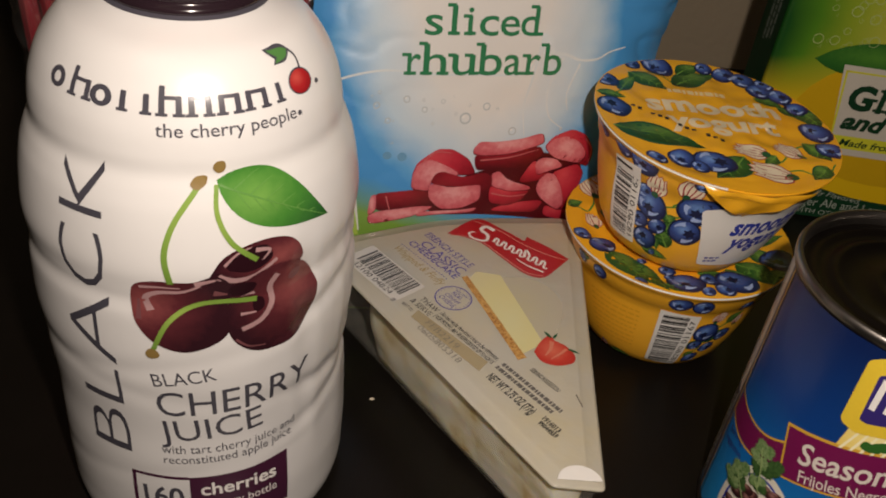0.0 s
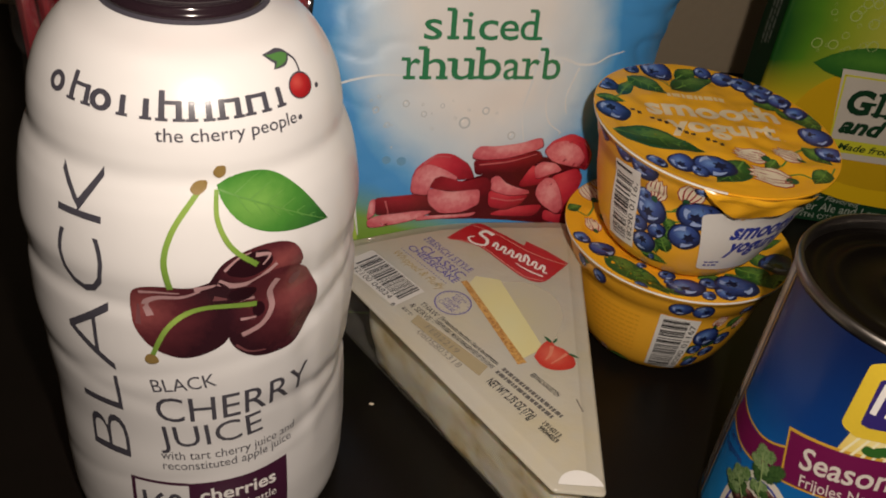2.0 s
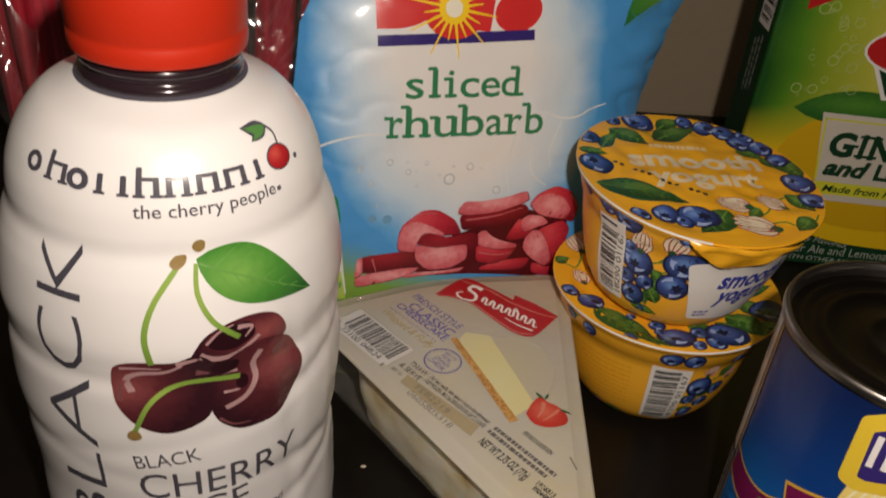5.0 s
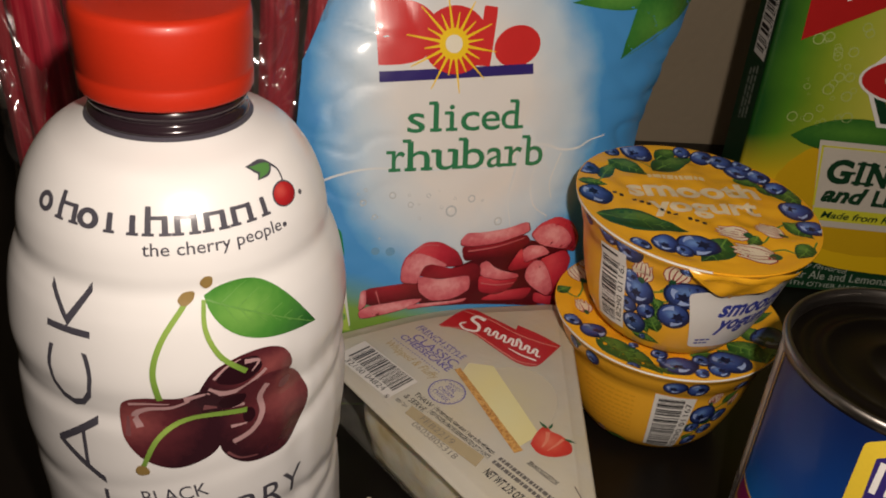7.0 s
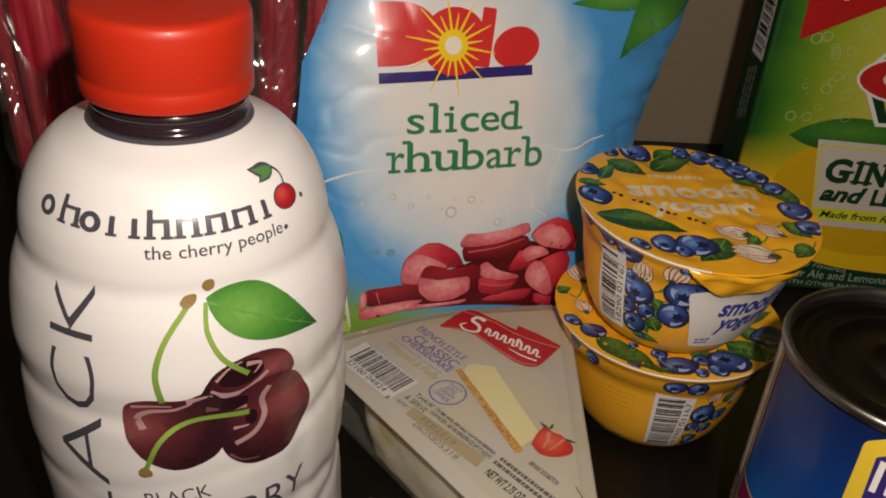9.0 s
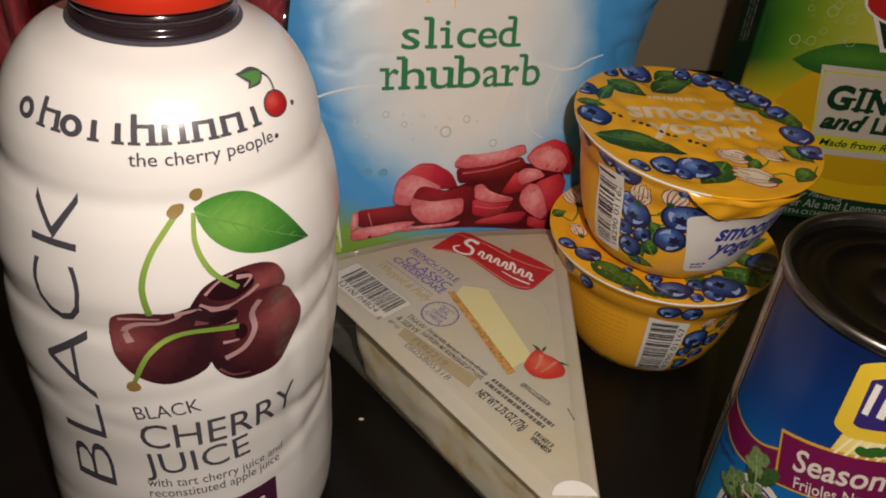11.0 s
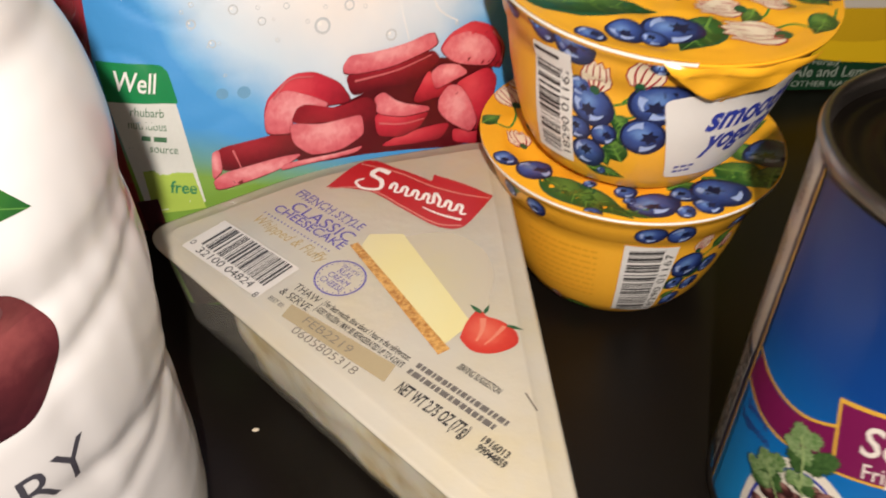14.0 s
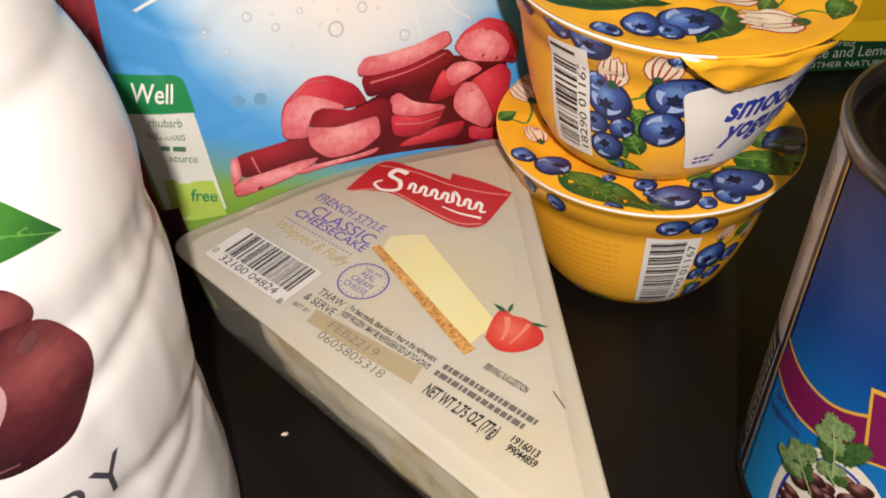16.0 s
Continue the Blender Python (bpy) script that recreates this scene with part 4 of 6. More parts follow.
def leaves(surface, parent, spots, off=0.06, step=3.0):
    for i, (x0, y0, x1, y1, fat) in enumerate(spots):
        rim = patch("printed_leaf", [leaf_shape(x0, y0, x1, y1, fat + 0.05, 0.05)], surface, GREEN_DARK, parent, off + 0.004 * i, step)
        patch("leaf_blade", [leaf_shape(x0, y0, x1, y1, fat, 0.05)], surface, CUP_LEAF, rim, off + 0.03 + 0.004 * i, step)
        vein = ribbon([(x0, y0), ((x0 + x1) / 2 - 0.05 * (y1 - y0), (y0 + y1) / 2 + 0.05 * (x1 - x0)), (x1, y1)], 0.8, 0.15, 5)
        d = Vector((x1 - x0, y1 - y0))
        q = Vector((-d.y, d.x))
        for t in (0.3, 0.5, 0.68):
            m = Vector((x0, y0)) + d * t + q * 0.05 * math.sin(math.pi * t)
            for sg in (-1, 1):
                e = m + d * 0.12 + q * sg * fat * 0.75 * math.sin(math.pi * t)
                vein += ribbon([tuple(m), tuple(e)], 0.45, 0.1)
        patch("leaf_vein", vein, surface, LIME, rim, off + 0.05 + 0.004 * i, step)


def bud_shape(x, y, r, turn):
    """A garlic-like flower bud with a ragged, pointed tip."""
    prof = [(-0.9, 0.0), (-0.78, 0.42), (-0.4, 0.72), (0.05, 0.76), (0.45, 0.6), (0.95, 0.52), (0.7, 0.34), (1.1, 0.14), (0.85, 0.0), (1.08, -0.2), (0.72, -0.34), (0.9, -0.55), (0.4, -0.62), (0.0, -0.76), (-0.45, -0.7), (-0.8, -0.4)]
    c, s = math.cos(radians(turn)), math.sin(radians(turn))
    return [(x + r * (c * p - s * q), y + r * (s * p + c * q)) for p, q in prof]


def flowers(surface, parent, spots, off=0.12, step=3.0):
    for i, (x, y, r, turn) in enumerate(spots):
        petal = patch("printed_flower", [bud_shape(x, y, r * 1.09, turn)], surface, PINK, parent, off, step)
        patch("flower_petal", [bud_shape(x, y, r, turn)], surface, CREAM, petal, off + 0.03, step)
        line = []
        c, s = math.cos(radians(turn)), math.sin(radians(turn))
        for k in (-0.62, -0.22, 0.18, 0.58):
            tri = ((-0.85, k * 0.5), (0.0, k * 1.15), (0.95 - 0.2 * abs(k), k * 0.95))
            line += ribbon([(x + r * (c * p - s * 0.72 * q), y + r * (s * p + c * 0.72 * q)) for p, q in tri], 0.62, 0.3, 4)
        patch("flower_line", line, surface, PINK, petal, off + 0.06, step)
        patch("flower_cup", [blob(x - 0.85 * r * c, y - 0.85 * r * s, r * 0.3, r * 0.25, turn, 0.2, i)], surface, GREEN_DARK, petal, off + 0.08, step)


def vines(surface, parent, lines, off=0.05, step=3.0):
    sh = []
    for l in lines:
        sh += ribbon(l, 0.9, 0.6, 6)
    patch("printed_vine", sh, surface, ink("vine_ink", (0.06, 0.22, 0.03)), parent, off, step)


def within(surface, reach=47.2):
    """Print on a lid ends at the lid's edge."""
    def cut(u, v, off=0.0):
        k = min(1.0, reach / max(1e-6, math.hypot(u, v)))
        return surface(u * k, v * k, off)
    return cut


up, low = cup_things["up"], cup_things["low"]
up_side, ls = cup_side("up"), cup_side("low")


def us(u, v, off=0.0):
    """The upper cup's print lies a little turned and raised."""
    return up_side(u - 1.5, min(v + 1.2, 52.0), off)



ul, ll = within(cup_lid("up")), within(cup_lid("low"))
# upper cup, side
vines(us, up, [[(-3.6, 37), (-2, 33), (4, 35.5), (11, 42.0)], [(4.4, 43.0), (5.6, 39.5), (3, 35.4)], [(-6, 10), (0, 17), (3, 26), (1, 33)], [(1, 30), (6, 31), (9, 35)]])
leaves(us, up, [(0.4, 24, 10.5, 23.4, 0.36), (1.4, 30.5, 5.6, 26, 0.42), (1.0, 33, -3.0, 29.0, 0.34), (6.6, 14.0, 1.6, 23, 0.34), (12.0, 48.5, 19.0, 51.0, 0.4), (-4, 8.2, 9, 7.2, 0.16), (30, 49, 42, 50, 0.3), (13, 29, 10, 33, 0.36), (-1.0, 17, 2.8, 11, 0.3)])
berries(us, up, [(-8.2, 36.5, 3.6), (-8.0, 22.1, 4.2), (-4.6, 31.4, 6.2), (-0.2, 23.0, 4.2), (-4.0, 14.2, 5.6), (12.2, 37.0, 7.2), (10.4, 25.0, 7.0), (-18.6, 49.6, 4.0), (-9.8, 49.0, 5.2), (9.6, 49.4, 2.6), (40, 47, 4.2), (35, 48, 3.4), (-30, 49.0, 3.2), (1, 8.4, 1.6)])
flowers(us, up, [(-4.2, 41.2, 5.0, 90), (7.0, 46.2, 5.4, 80)])
patch("barcode_ground", [[(-23.8, 7.4), (-8.6, 8.0), (-10.6, 45.8), (-22.2, 44.4)]], us, INK_WHITE, up, 0.55, 3.0, "white barcode panel")
patch("barcode", barcode((-13.2, 10.0), (-14.0, 43.4), 7.8, 4), us, INK_BLACK, up, 0.63, 4.0)
words("18290 01167", us, INK_BLACK, up, (-9.9, 11.0), (-11.4, 41.0), 2.4, 0.63)
patch("name_panel", [rounded([(21.0, 9.4, 2.5), (12.6, 38.6, 2.5), (22, 42.4, 4), (36, 46.2, 4), (58, 45, 4), (58, 10, 2.5)][::-1], 5)], us, INK_WHITE, up, 0.6, 3.0, "white name panel")
words("smooth", us, BLUE_TEXT, up, (25.8, 28.6), (53.0, 30.6), 8.6, 0.7, bold=0.035, slant=0.22)
words("yogurt", us, BLUE_TEXT, up, (27.8, 20.6), (51.0, 22.6), 8.0, 0.7, bold=0.035, slant=0.22)
patch("fine_print", text_bars((22.6, 13.6), (28.6, 14.4), 1.0, 3, 1.2) + text_bars((22.9, 11.6), (28.9, 12.4), 1.0, 4, 1.2) + text_bars((24, 40.4), (40, 43.2), 0.9, 6, 1.0), us, BLUE_TEXT, up, 0.7, 3.0)
# upper cup, foil lid
vines(ul, up, [[(-44, 12), (-37, 12), (-31, 22), (-30, 30)], [(-30, 29), (-20, 33), (-11, 27)], [(13, -33), (24, -28), (33, -31), (40, -22)], [(9, -19), (18, -24), (24, -17)], [(24.5, -16), (32, -10), (42, -6)]])
leaves(ul, up, [(-43, -14, -8.5, -20.5, 0.20), (-30, 30, -15, 20, 0.30), (-12, 25, 10, 40, 0.20), (-36, 13, -27, 28, 0.16), (4.6, -24, -10, -41, 0.26), (38, 20, 44, 4, 0.34), (-8, 36, 4, 45, 0.24), (36, -24, 28, -34, 0.3), (30, 18, 40, 12, 0.3), (-46, 10, -34, 9, 0.2), (22, 24, 34, 18, 0.22), (18, -20, 12, -27, 0.3), (32, -8, 40, -20, 0.26)])
berries(ul, up, [(-40.4, 21.0, 5.8), (-40.2, 1.0, 7.0), (-16, 40, 7.0), (13.0, 39.5, 5.8), (20.5, 36.5, 5.6), (26.0, 29.5, 5.4), (33.5, 26.5, 5.6), (29.0, 34.5, 4.4), (-20.0, -30.2, 5.2), (-7.8, -29.8, 8.2), (40.5, 0.6, 6.8), (42, -12.0, 5.4), (-27, 37, 3.8), (5, 43, 4.0), (38, 18, 4.4), (-30, -33, 4.4), (-14.0, -34.0, 3.6)])
flowers(ul, up, [(9.0, -19.0, 6.2, 168), (24.5, -15.9, 5.6, 150), (13.3, -32.3, 8.2, 172)])
SILVER = ink("silver_white_ink", (0.78, 0.66, 0.44), 0.25, 0.2)
words("smooth", ul, SILVER, up, (-26, 4.0), (29, 8.4), 10.6, 0.14, bold=0.035)
words("yogurt", ul, SILVER, up, (-19.6, -7.2), (25, -4.6), 9.6, 0.14, bold=0.035)
patch("brand_mark", text_bars((-15.3, 18.0), (9.3, 20.4), 2.6, 8, 1.4), ul, ink("pale_gold_ink", (0.78, 0.60, 0.30)), up, 0.14)
patch("date_code", [quad(-33 + 2.4 * k, 3.0 - 1.36 * k - (0.5 if k % 3 else 0), -31.4 + 2.4 * k, 4.4 - 1.36 * k) for k in range(14) if k % 4 != 2], ul, INK_BLACK, up, 0.22)
# the torn pull tab of the upper lid, hanging over the side
patch("pull_tab", [[(9.0, 53.0), (46.0, 53.0), (38.0, 48.6), (31.0, 44.6), (25.8, 40.0), (17.4, 45.0)]], lambda u, v, o: up_side(u - 1.5, v + 0.6, o + 0.7 + 2.2 * max(0.0, math.sin((53.0 - v) / 13.0 * 3.14)) * (0.6 + 0.4 * math.sin(u / 3.0 + v / 5.0)) + 0.5 * math.sin(u / 2.2 - v / 3.0)), YELLOW_FOIL, up, 1.0, 1.5, "crumpled yellow foil pull tab")
# lower cup, side
patch("fine_print", [q for k in range(9) for q in text_bars((-22 + 0.5 * k, 34.0 - 2.7 * k), (2, 35.0 - 2.7 * k), 0.9, 40 + k, 1.5)], ls, ink("amber_ink", (0.78, 0.38, 0.02)), low, 0.1, 3.0)
patch("barcode_ground", [[(9.6, 6.8), (25.5, 4.8), (24.6, 40.0), (9.0, 41.2)]], ls, INK_WHITE, low, 0.4, 3.0, "white barcode panel")
patch("barcode", barcode((21.2, 7.0), (20.6, 39.0), 10.0, 9), ls, INK_BLACK, low, 0.48, 4.0)
words("18290 01167", ls, INK_BLACK, low, (24.6, 7.0), (23.8, 37.0), 2.4, 0.48)
vines(ls, low, [[(28, 8), (32, 20), (33, 36)], [(33, 30), (40, 34), (46, 30)]])
leaves(ls, low, [(26, 18, 32, 25, 0.3), (32, 22, 40, 30, 0.3), (-10, 3.2, 2, 3.0, 0.14), (-30, 46, -22, 49, 0.25), (38, 34, 44, 40, 0.3), (27, 12, 31, 16, 0.3)])
berries(ls, low, [(36.0, 18.0, 4.0), (29.0, 20.6, 3.2), (30.8, 29.0, 5.6), (31.2, 10.4, 4.2), (40, 26, 4.0), (14.9, 46.8, 3.8), (23.0, 46.6, 4.4), (-27, 47.0, 2.8), (-16.6, 46.8, 3.2), (42, 44, 3.4)])
flowers(ls, low, [(33.0, 38.5, 3.4, 70), (44, 34, 3.0, 70), (-14, 5.0, 2.6, 80)])
# lower cup, foil lid
vines(ll, low, [[(-44, 12), (-38, 8), (-34, 14), (-33, 22)], [(18, 30), (30, 24), (40, 12)], [(24, -12), (34, -6), (44, 0)]])
leaves(ll, low, [(-30, -24, -13, -45, 0.2), (22, -26, 36, -37, 0.26), (-34, -20, -20, -41, 0.26), (20, -20, 33, -33, 0.3), (15, -24, 23, -40, 0.26), (28, -8, 38, -27, 0.2), (30, -6, 46, 0, 0.2), (-46, 10, -39, 14, 0.35), (26, 6, 42, 10, 0.24), (28, 26, 38, 18, 0.3), (-30, 6, -26, 14, 0.3), (2, -30, 12, -27, 0.3), (-14, -40, -6, -45, 0.3), (30, -36, 40, -24, 0.26)])
berries(ll, low, [(-19.6, -24, 2.2), (-10.2, -29, 3.6), (-42.2, -10.3, 3.8), (-34.6, -16.2, 6.6), (5.7, -34.0, 4.4), (-4.9, -38.0, 7.0), (9.6, -41.4, 4.6), (16.2, -34.5, 8.6), (38.2, -18.6, 7.4), (-10.5, -33.9, 2.2), (38, 22, 5), (26, 34, 5), (2.4, -43.6, 3.2), (-24, -41, 3.0)])
flowers(ll, low, [(-34.0, 26.0, 6.2, 110), (-35.5, 2.0, 4.6, 100), (-29, 35, 4.5, 100)])


# ---- print on the cheesecake lid ----
VIOLET = ink("violet_ink", (0.09, 0.075, 0.36), 0.35)
RED_INK = ink("crimson_ink", (0.42, 0.015, 0.02), 0.32, vary=0.2)
E1, N1 = Vector((0.66, -0.75)).normalized(), Vector((0.75, 0.66)).normalized()


def along(p, a, b):
    """From a point on the lid, a along the lettering's lines and b across them."""
    q = Vector(p) + E1 * a + N1 * b
    return (q.x, q.y)


def lid_words(text, p0, length, cap, mat, **kw):
    words(text, on_lid, mat, pack, p0, along(p0, length, 0), cap, 0.14, 0, **kw)


lid_words("FRENCH STYLE", (13.0, 293.2), 27.5, 3.3, VIOLET)
lid_words("CLASSIC", (10.7, 286.4), 25.0, 4.4, VIOLET)
lid_words("CHEESECAKE", (5.9, 286.4), 29.0, 3.3, VIOLET, bold=0.008)
patch("dotted_line", [ellipse(*along((3.6, 285.0), 1.45 * k, 0.2), 0.32, 0.32, n=8) for k in range(20)] + [ellipse(*along((13.5, 293.2), 1.45 * k, -0.6), 0.3, 0.3, n=8) for k in range(17)], on_lid, VIOLET, pack, 0.14, 0)
lid_words("Whipped & Fluffy", (0.0, 281.6), 29.5, 3.8, ink("gold_ink", (0.45, 0.34, 0.14), 0.35), slant=0.25)
patch("barcode_ground", [[along((-19.8, 272.6), 0, 0), along((-19.8, 272.6), 33, 0), along((-19.8, 272.6), 33, 15.5), along((-19.8, 272.6), 0, 15.5)]], on_lid, ink("lid_white_ink", (0.62, 0.60, 0.56)), pack, 0.1, 0, "white barcode panel")
patch("barcode", barcode(along((-19.8, 272.6), 3.6, 4.2), along((-19.8, 272.6), 31.0, 4.2), 10.6, 2, 32), on_lid, INK_BLACK, pack, 0.16, 0)
words("32100 04824", on_lid, INK_BLACK, pack, along((-19.8, 272.6), 5.0, 1.0), along((-19.8, 272.6), 28.5, 1.0), 2.6, 0.16, 0)
words("0", on_lid, INK_BLACK, pack, along((-19.8, 272.6), 0.6, 2.2), along((-19.8, 272.6), 2.0, 2.2), 2.0, 0.16, 0)
words("8", on_lid, INK_BLACK, pack, along((-19.8, 272.6), 31.2, -0.5), along((-19.8, 272.6), 32.6, -0.5), 2.0, 0.16, 0)


def ring_quads(cx, cy, r, w, n=40):
    out = []
    for i in range(n):
        a, b = 2 * math.pi * i / n, 2 * math.pi * (i + 1) / n
        out.append([(cx + r * math.cos(a), cy + r * math.sin(a)), (cx + r * math.cos(b), cy + r * math.sin(b)), (cx + (r - w) * math.cos(b), cy + (r - w) * math.sin(b)), (cx + (r - w) * math.cos(a), cy + (r - w) * math.sin(a))])
    return out


seal = (24.6, 252.6)
patch("seal_ring", ring_quads(*seal, 7.3, 0.5) + [ellipse(seal[0] + 6.2 * math.cos(k * 0.27), seal[1] + 6.2 * math.sin(k * 0.27), 0.22, 0.22, n=6) for k in range(23)], on_lid, VIOLET, pack, 0.14, 0)
for txt, w, dn in (("MADE WITH", 6.0, 3.6), ("REAL", 5.0, 1.2), ("CREAM", 7.4, -1.5), ("CHEESE", 8.2, -4.2)):
    words(txt, on_lid, VIOLET, pack, along(seal, -w / 2, dn), along(seal, w / 2, dn), 1.3 if txt.startswith("MADE") else 2.0, 0.14, 0)
lid_words("THAW", (11.6, 250.2), 9.3, 2.6, INK_BLACK)
lid_words("& SERVE", (7.8, 249.0), 11.0, 2.6, INK_BLACK)
lid_words("BEST BY:", (4.9, 247.0), 5.8, 1.5, INK_BLACK)
SOFT_GREY = ink("soft_grey_ink", (0.13, 0.12, 0.11))
lid_words("| For best results, thaw about 1 hour in the refrigerator.", along((19.5, 244.6), 1.2, -1.4), 31.0, 2.0, INK_BLACK, bold=0.02)
lid_words("| KEEP FROZEN / MAY BE REFRIGERATED UP TO 4 DAYS", along((19.5, 244.6), 1.2, -4.2), 31.0, 1.9, INK_BLACK, bold=0.02)
patch("maker_line", text_bars(along((41.8, 218.0), 0, -0.8), along((41.8, 218.0), 28.0, -0.8), 1.7, 7, 0.9), on_lid, SOFT_GREY, pack, 0.18, 0)
patch("maker_line", text_bars(along((41.8, 218.0), -0.4, -3.6), along((41.8, 218.0), 26.5, -3.6), 1.7, 8, 0.9), on_lid, SOFT_GREY, pack, 0.18, 0)
patch("date_panel", [[(11.3, 244.0), (36.6, 218.6), (33.2, 213.6), (8.6, 239.8)]], on_lid, ink("tan_ink", (0.36, 0.30, 0.18), 0.4), pack, 0.08, 0, "tan date panel")
GREY_DOT = ink("grey_dot_ink", (0.17, 0.15, 0.12), 0.4)
lid_words("FEB2219", (13.8, 236.8), 17.0, 2.7, GREY_DOT, bold=-0.008)
lid_words("0605805318", (10.8, 233.8), 22.6, 2.7, GREY_DOT, bold=-0.008)
lid_words("SERVING SUGGESTION", (51.2, 215.8), 13.0, 2.0, INK_BLACK, bold=0.02)
lid_words("NET WT 2.75 OZ (77g)", (35.4, 210.8), 21.5, 3.5, INK_BLACK, bold=0.025)
lid_words("1916013", (53.2, 193.2), 7.4, 2.0, INK_BLACK, bold=0.03)
lid_words("99044859", (51.6, 191.2), 8.0, 2.0, INK_BLACK, bold=0.03)
# picture of the slice, and a strawberry
patch("print_cake_top", [curve_pts([(43.5, 268.0), (56, 268.5), (65, 261), (67.0, 250), (64.0, 240.0), (58.0, 230.4), (50, 250), (43.5, 268.0)], 5)], on_lid, shaded_ink("cake_top_print", (0.48, 0.44, 0.29), (0.465, 0.43, 0.32), (0.455, 0.42, 0.34), 0.3, 0.5, speck=0.3), pack, 0.06, 0)
patch("print_cake", [[(34.0, 270.6), (43.8, 269.4), (57.6, 230.4), (48.8, 223.6), (30.8, 264.6)]], on_lid, shaded_ink("cake_side_print", (0.64, 0.61, 0.33), (0.64, 0.59, 0.29), (0.60, 0.56, 0.34), 0.55, 0.4), pack, 0.1, 0, "printed slice of cake")
crust_m, nt_k, b_k = nodes_of("crust_print", 0.4)
nt_k.links.new(ramp(nt_k, noise_of(nt_k, 900, 4), [(0.35, (0.30, 0.12, 0.02)), (0.6, (0.58, 0.34, 0.10))]), b_k.inputs["Base Color"])
patch("print_crust", ribbon([(29.2, 266.8), (37.2, 248.6), (45.8, 228.6), (49.0, 221.4)], 2.6, 3.6), on_lid, crust_m, pack, 0.14, 0, "printed crumb edge")
patch("print_strawberry", [curve_pts([(53.6, 225.6), (56.4, 231.2), (60.2, 235.2), (62.0, 232.4), (65.4, 230.2), (68.4, 225.6), (67.4, 221.2), (61.4, 219.2), (56.0, 220.8), (53.6, 225.6)], 4)], on_lid, shaded_ink("strawberry_print", (0.60, 0.13, 0.08), (0.50, 0.04, 0.025), (0.36, 0.014, 0.012), 0.45, 0.5, 0.35), pack, 0.13, 0, "printed red strawberry")
patch("print_strawberry_core", ribbon([(60.8, 231.8), (59.8, 227.6), (57.6, 224.0)], 1.8, 0.5) + ribbon([(65.8, 228.2), (62.8, 225.2), (59.4, 222.4)], 1.3, 0.4), on_lid, ink("pale_coral_ink", (0.62, 0.20, 0.13)), pack, 0.17, 0)
patch("print_sepal", [leaf_shape(60.8, 233.6, 58.2, 237.4, 0.16), leaf_shape(61.4, 233.4, 63.4, 236.6, 0.16), leaf_shape(66.2, 228.4, 70.4, 226.2, 0.14)], on_lid, GREEN_DARK, pack, 0.19, 0)
# the maker's red banner, with plain white strokes
banner = curve_pts([(22.4, 295.8), (35.4, 308.6), (46.0, 302.6), (55.6, 294.6)], 6) + curve_pts([(56.8, 298.0), (65.6, 291.6), (73.4, 284.2)], 6)
banner += curve_pts([(67.0, 276.0), (61.0, 270.0), (53.7, 271.8), (44.9, 281.4), (37.0, 290.6), (30.4, 293.8)], 6)
patch("brand_banner", [banner], on_lid, RED_INK, pack, 0.12, 0, "red banner of a maker's mark")
for run in ([(34.2, 307.0), (45.2, 300.8), (55.0, 292.0), (64.0, 286.4), (72.0, 283.2)], [(23.4, 294.8), (31.0, 294.4), (37.6, 291.2), (45.2, 282.4), (54.0, 273.0), (61.4, 271.0)]):
    patch("banner_line", ribbon(run, 0.5), on_lid, ink("rose_ink", (0.62, 0.24, 0.20)), pack, 0.16, 0)
# a flowing white stroke, a row of short ones and a long underline
strokes = ribbon([(42.8, 300.4), (39.6, 303.0), (37.2, 300.6), (39.8, 296.6), (38.6, 292.6), (33.6, 293.6), (31.8, 297.2), (34.4, 298.6)], 2.1, 0.7, 7)
for k in range(7):
    t = k / 6
    x, y = 43.2 + 18.6 * t, 292.4 - 13.6 * t
    tall = 4.6 if k == 4 else 2.4
    strokes += ribbon([(x - 1.2, y - 0.4), (x + 0.2, y + tall), (x + 1.2, y + 1.2), (x + 0.2, y - 2.0), (x + 1.8, y - 2.6)], 1.2, 0.8, 5)
strokes += ribbon([(51.0, 281.4), (55.6, 277.2), (61.6, 273.6)], 0.4, 1.0)
patch("brand_mark", strokes, on_lid, INK_WHITE, pack, 0.2, 0, "plain white strokes of a maker's mark")
patch("peel_tab", [ellipse(63.0, 168.0, 7.2, 6.8, 0, 24, 8, 172)], on_lid, INK_WHITE, pack, 0.1, 0, "white half-round peel tab")
patch("lid_scratch", ribbon([(66.4, 205.6), (67.9, 200.0)], 0.5), on_lid, GREY_DOT, pack, 0.1, 0)


# ---- print on the fruit pouch ----
POUCH_GREEN = ink("pouch_green_ink", (0.03, 0.20, 0.085), 0.32, 0.2)
BANNER_RED = ink("banner_red_ink", (0.62, 0.03, 0.03), 0.32, 0.2)
BANNER_NAVY = ink("banner_navy_ink", (0.035, 0.022, 0.16), 0.32, 0.2)
SUN_YELLOW = ink("sun_yellow_ink", (0.88, 0.60, 0.02), 0.32, 0.2)
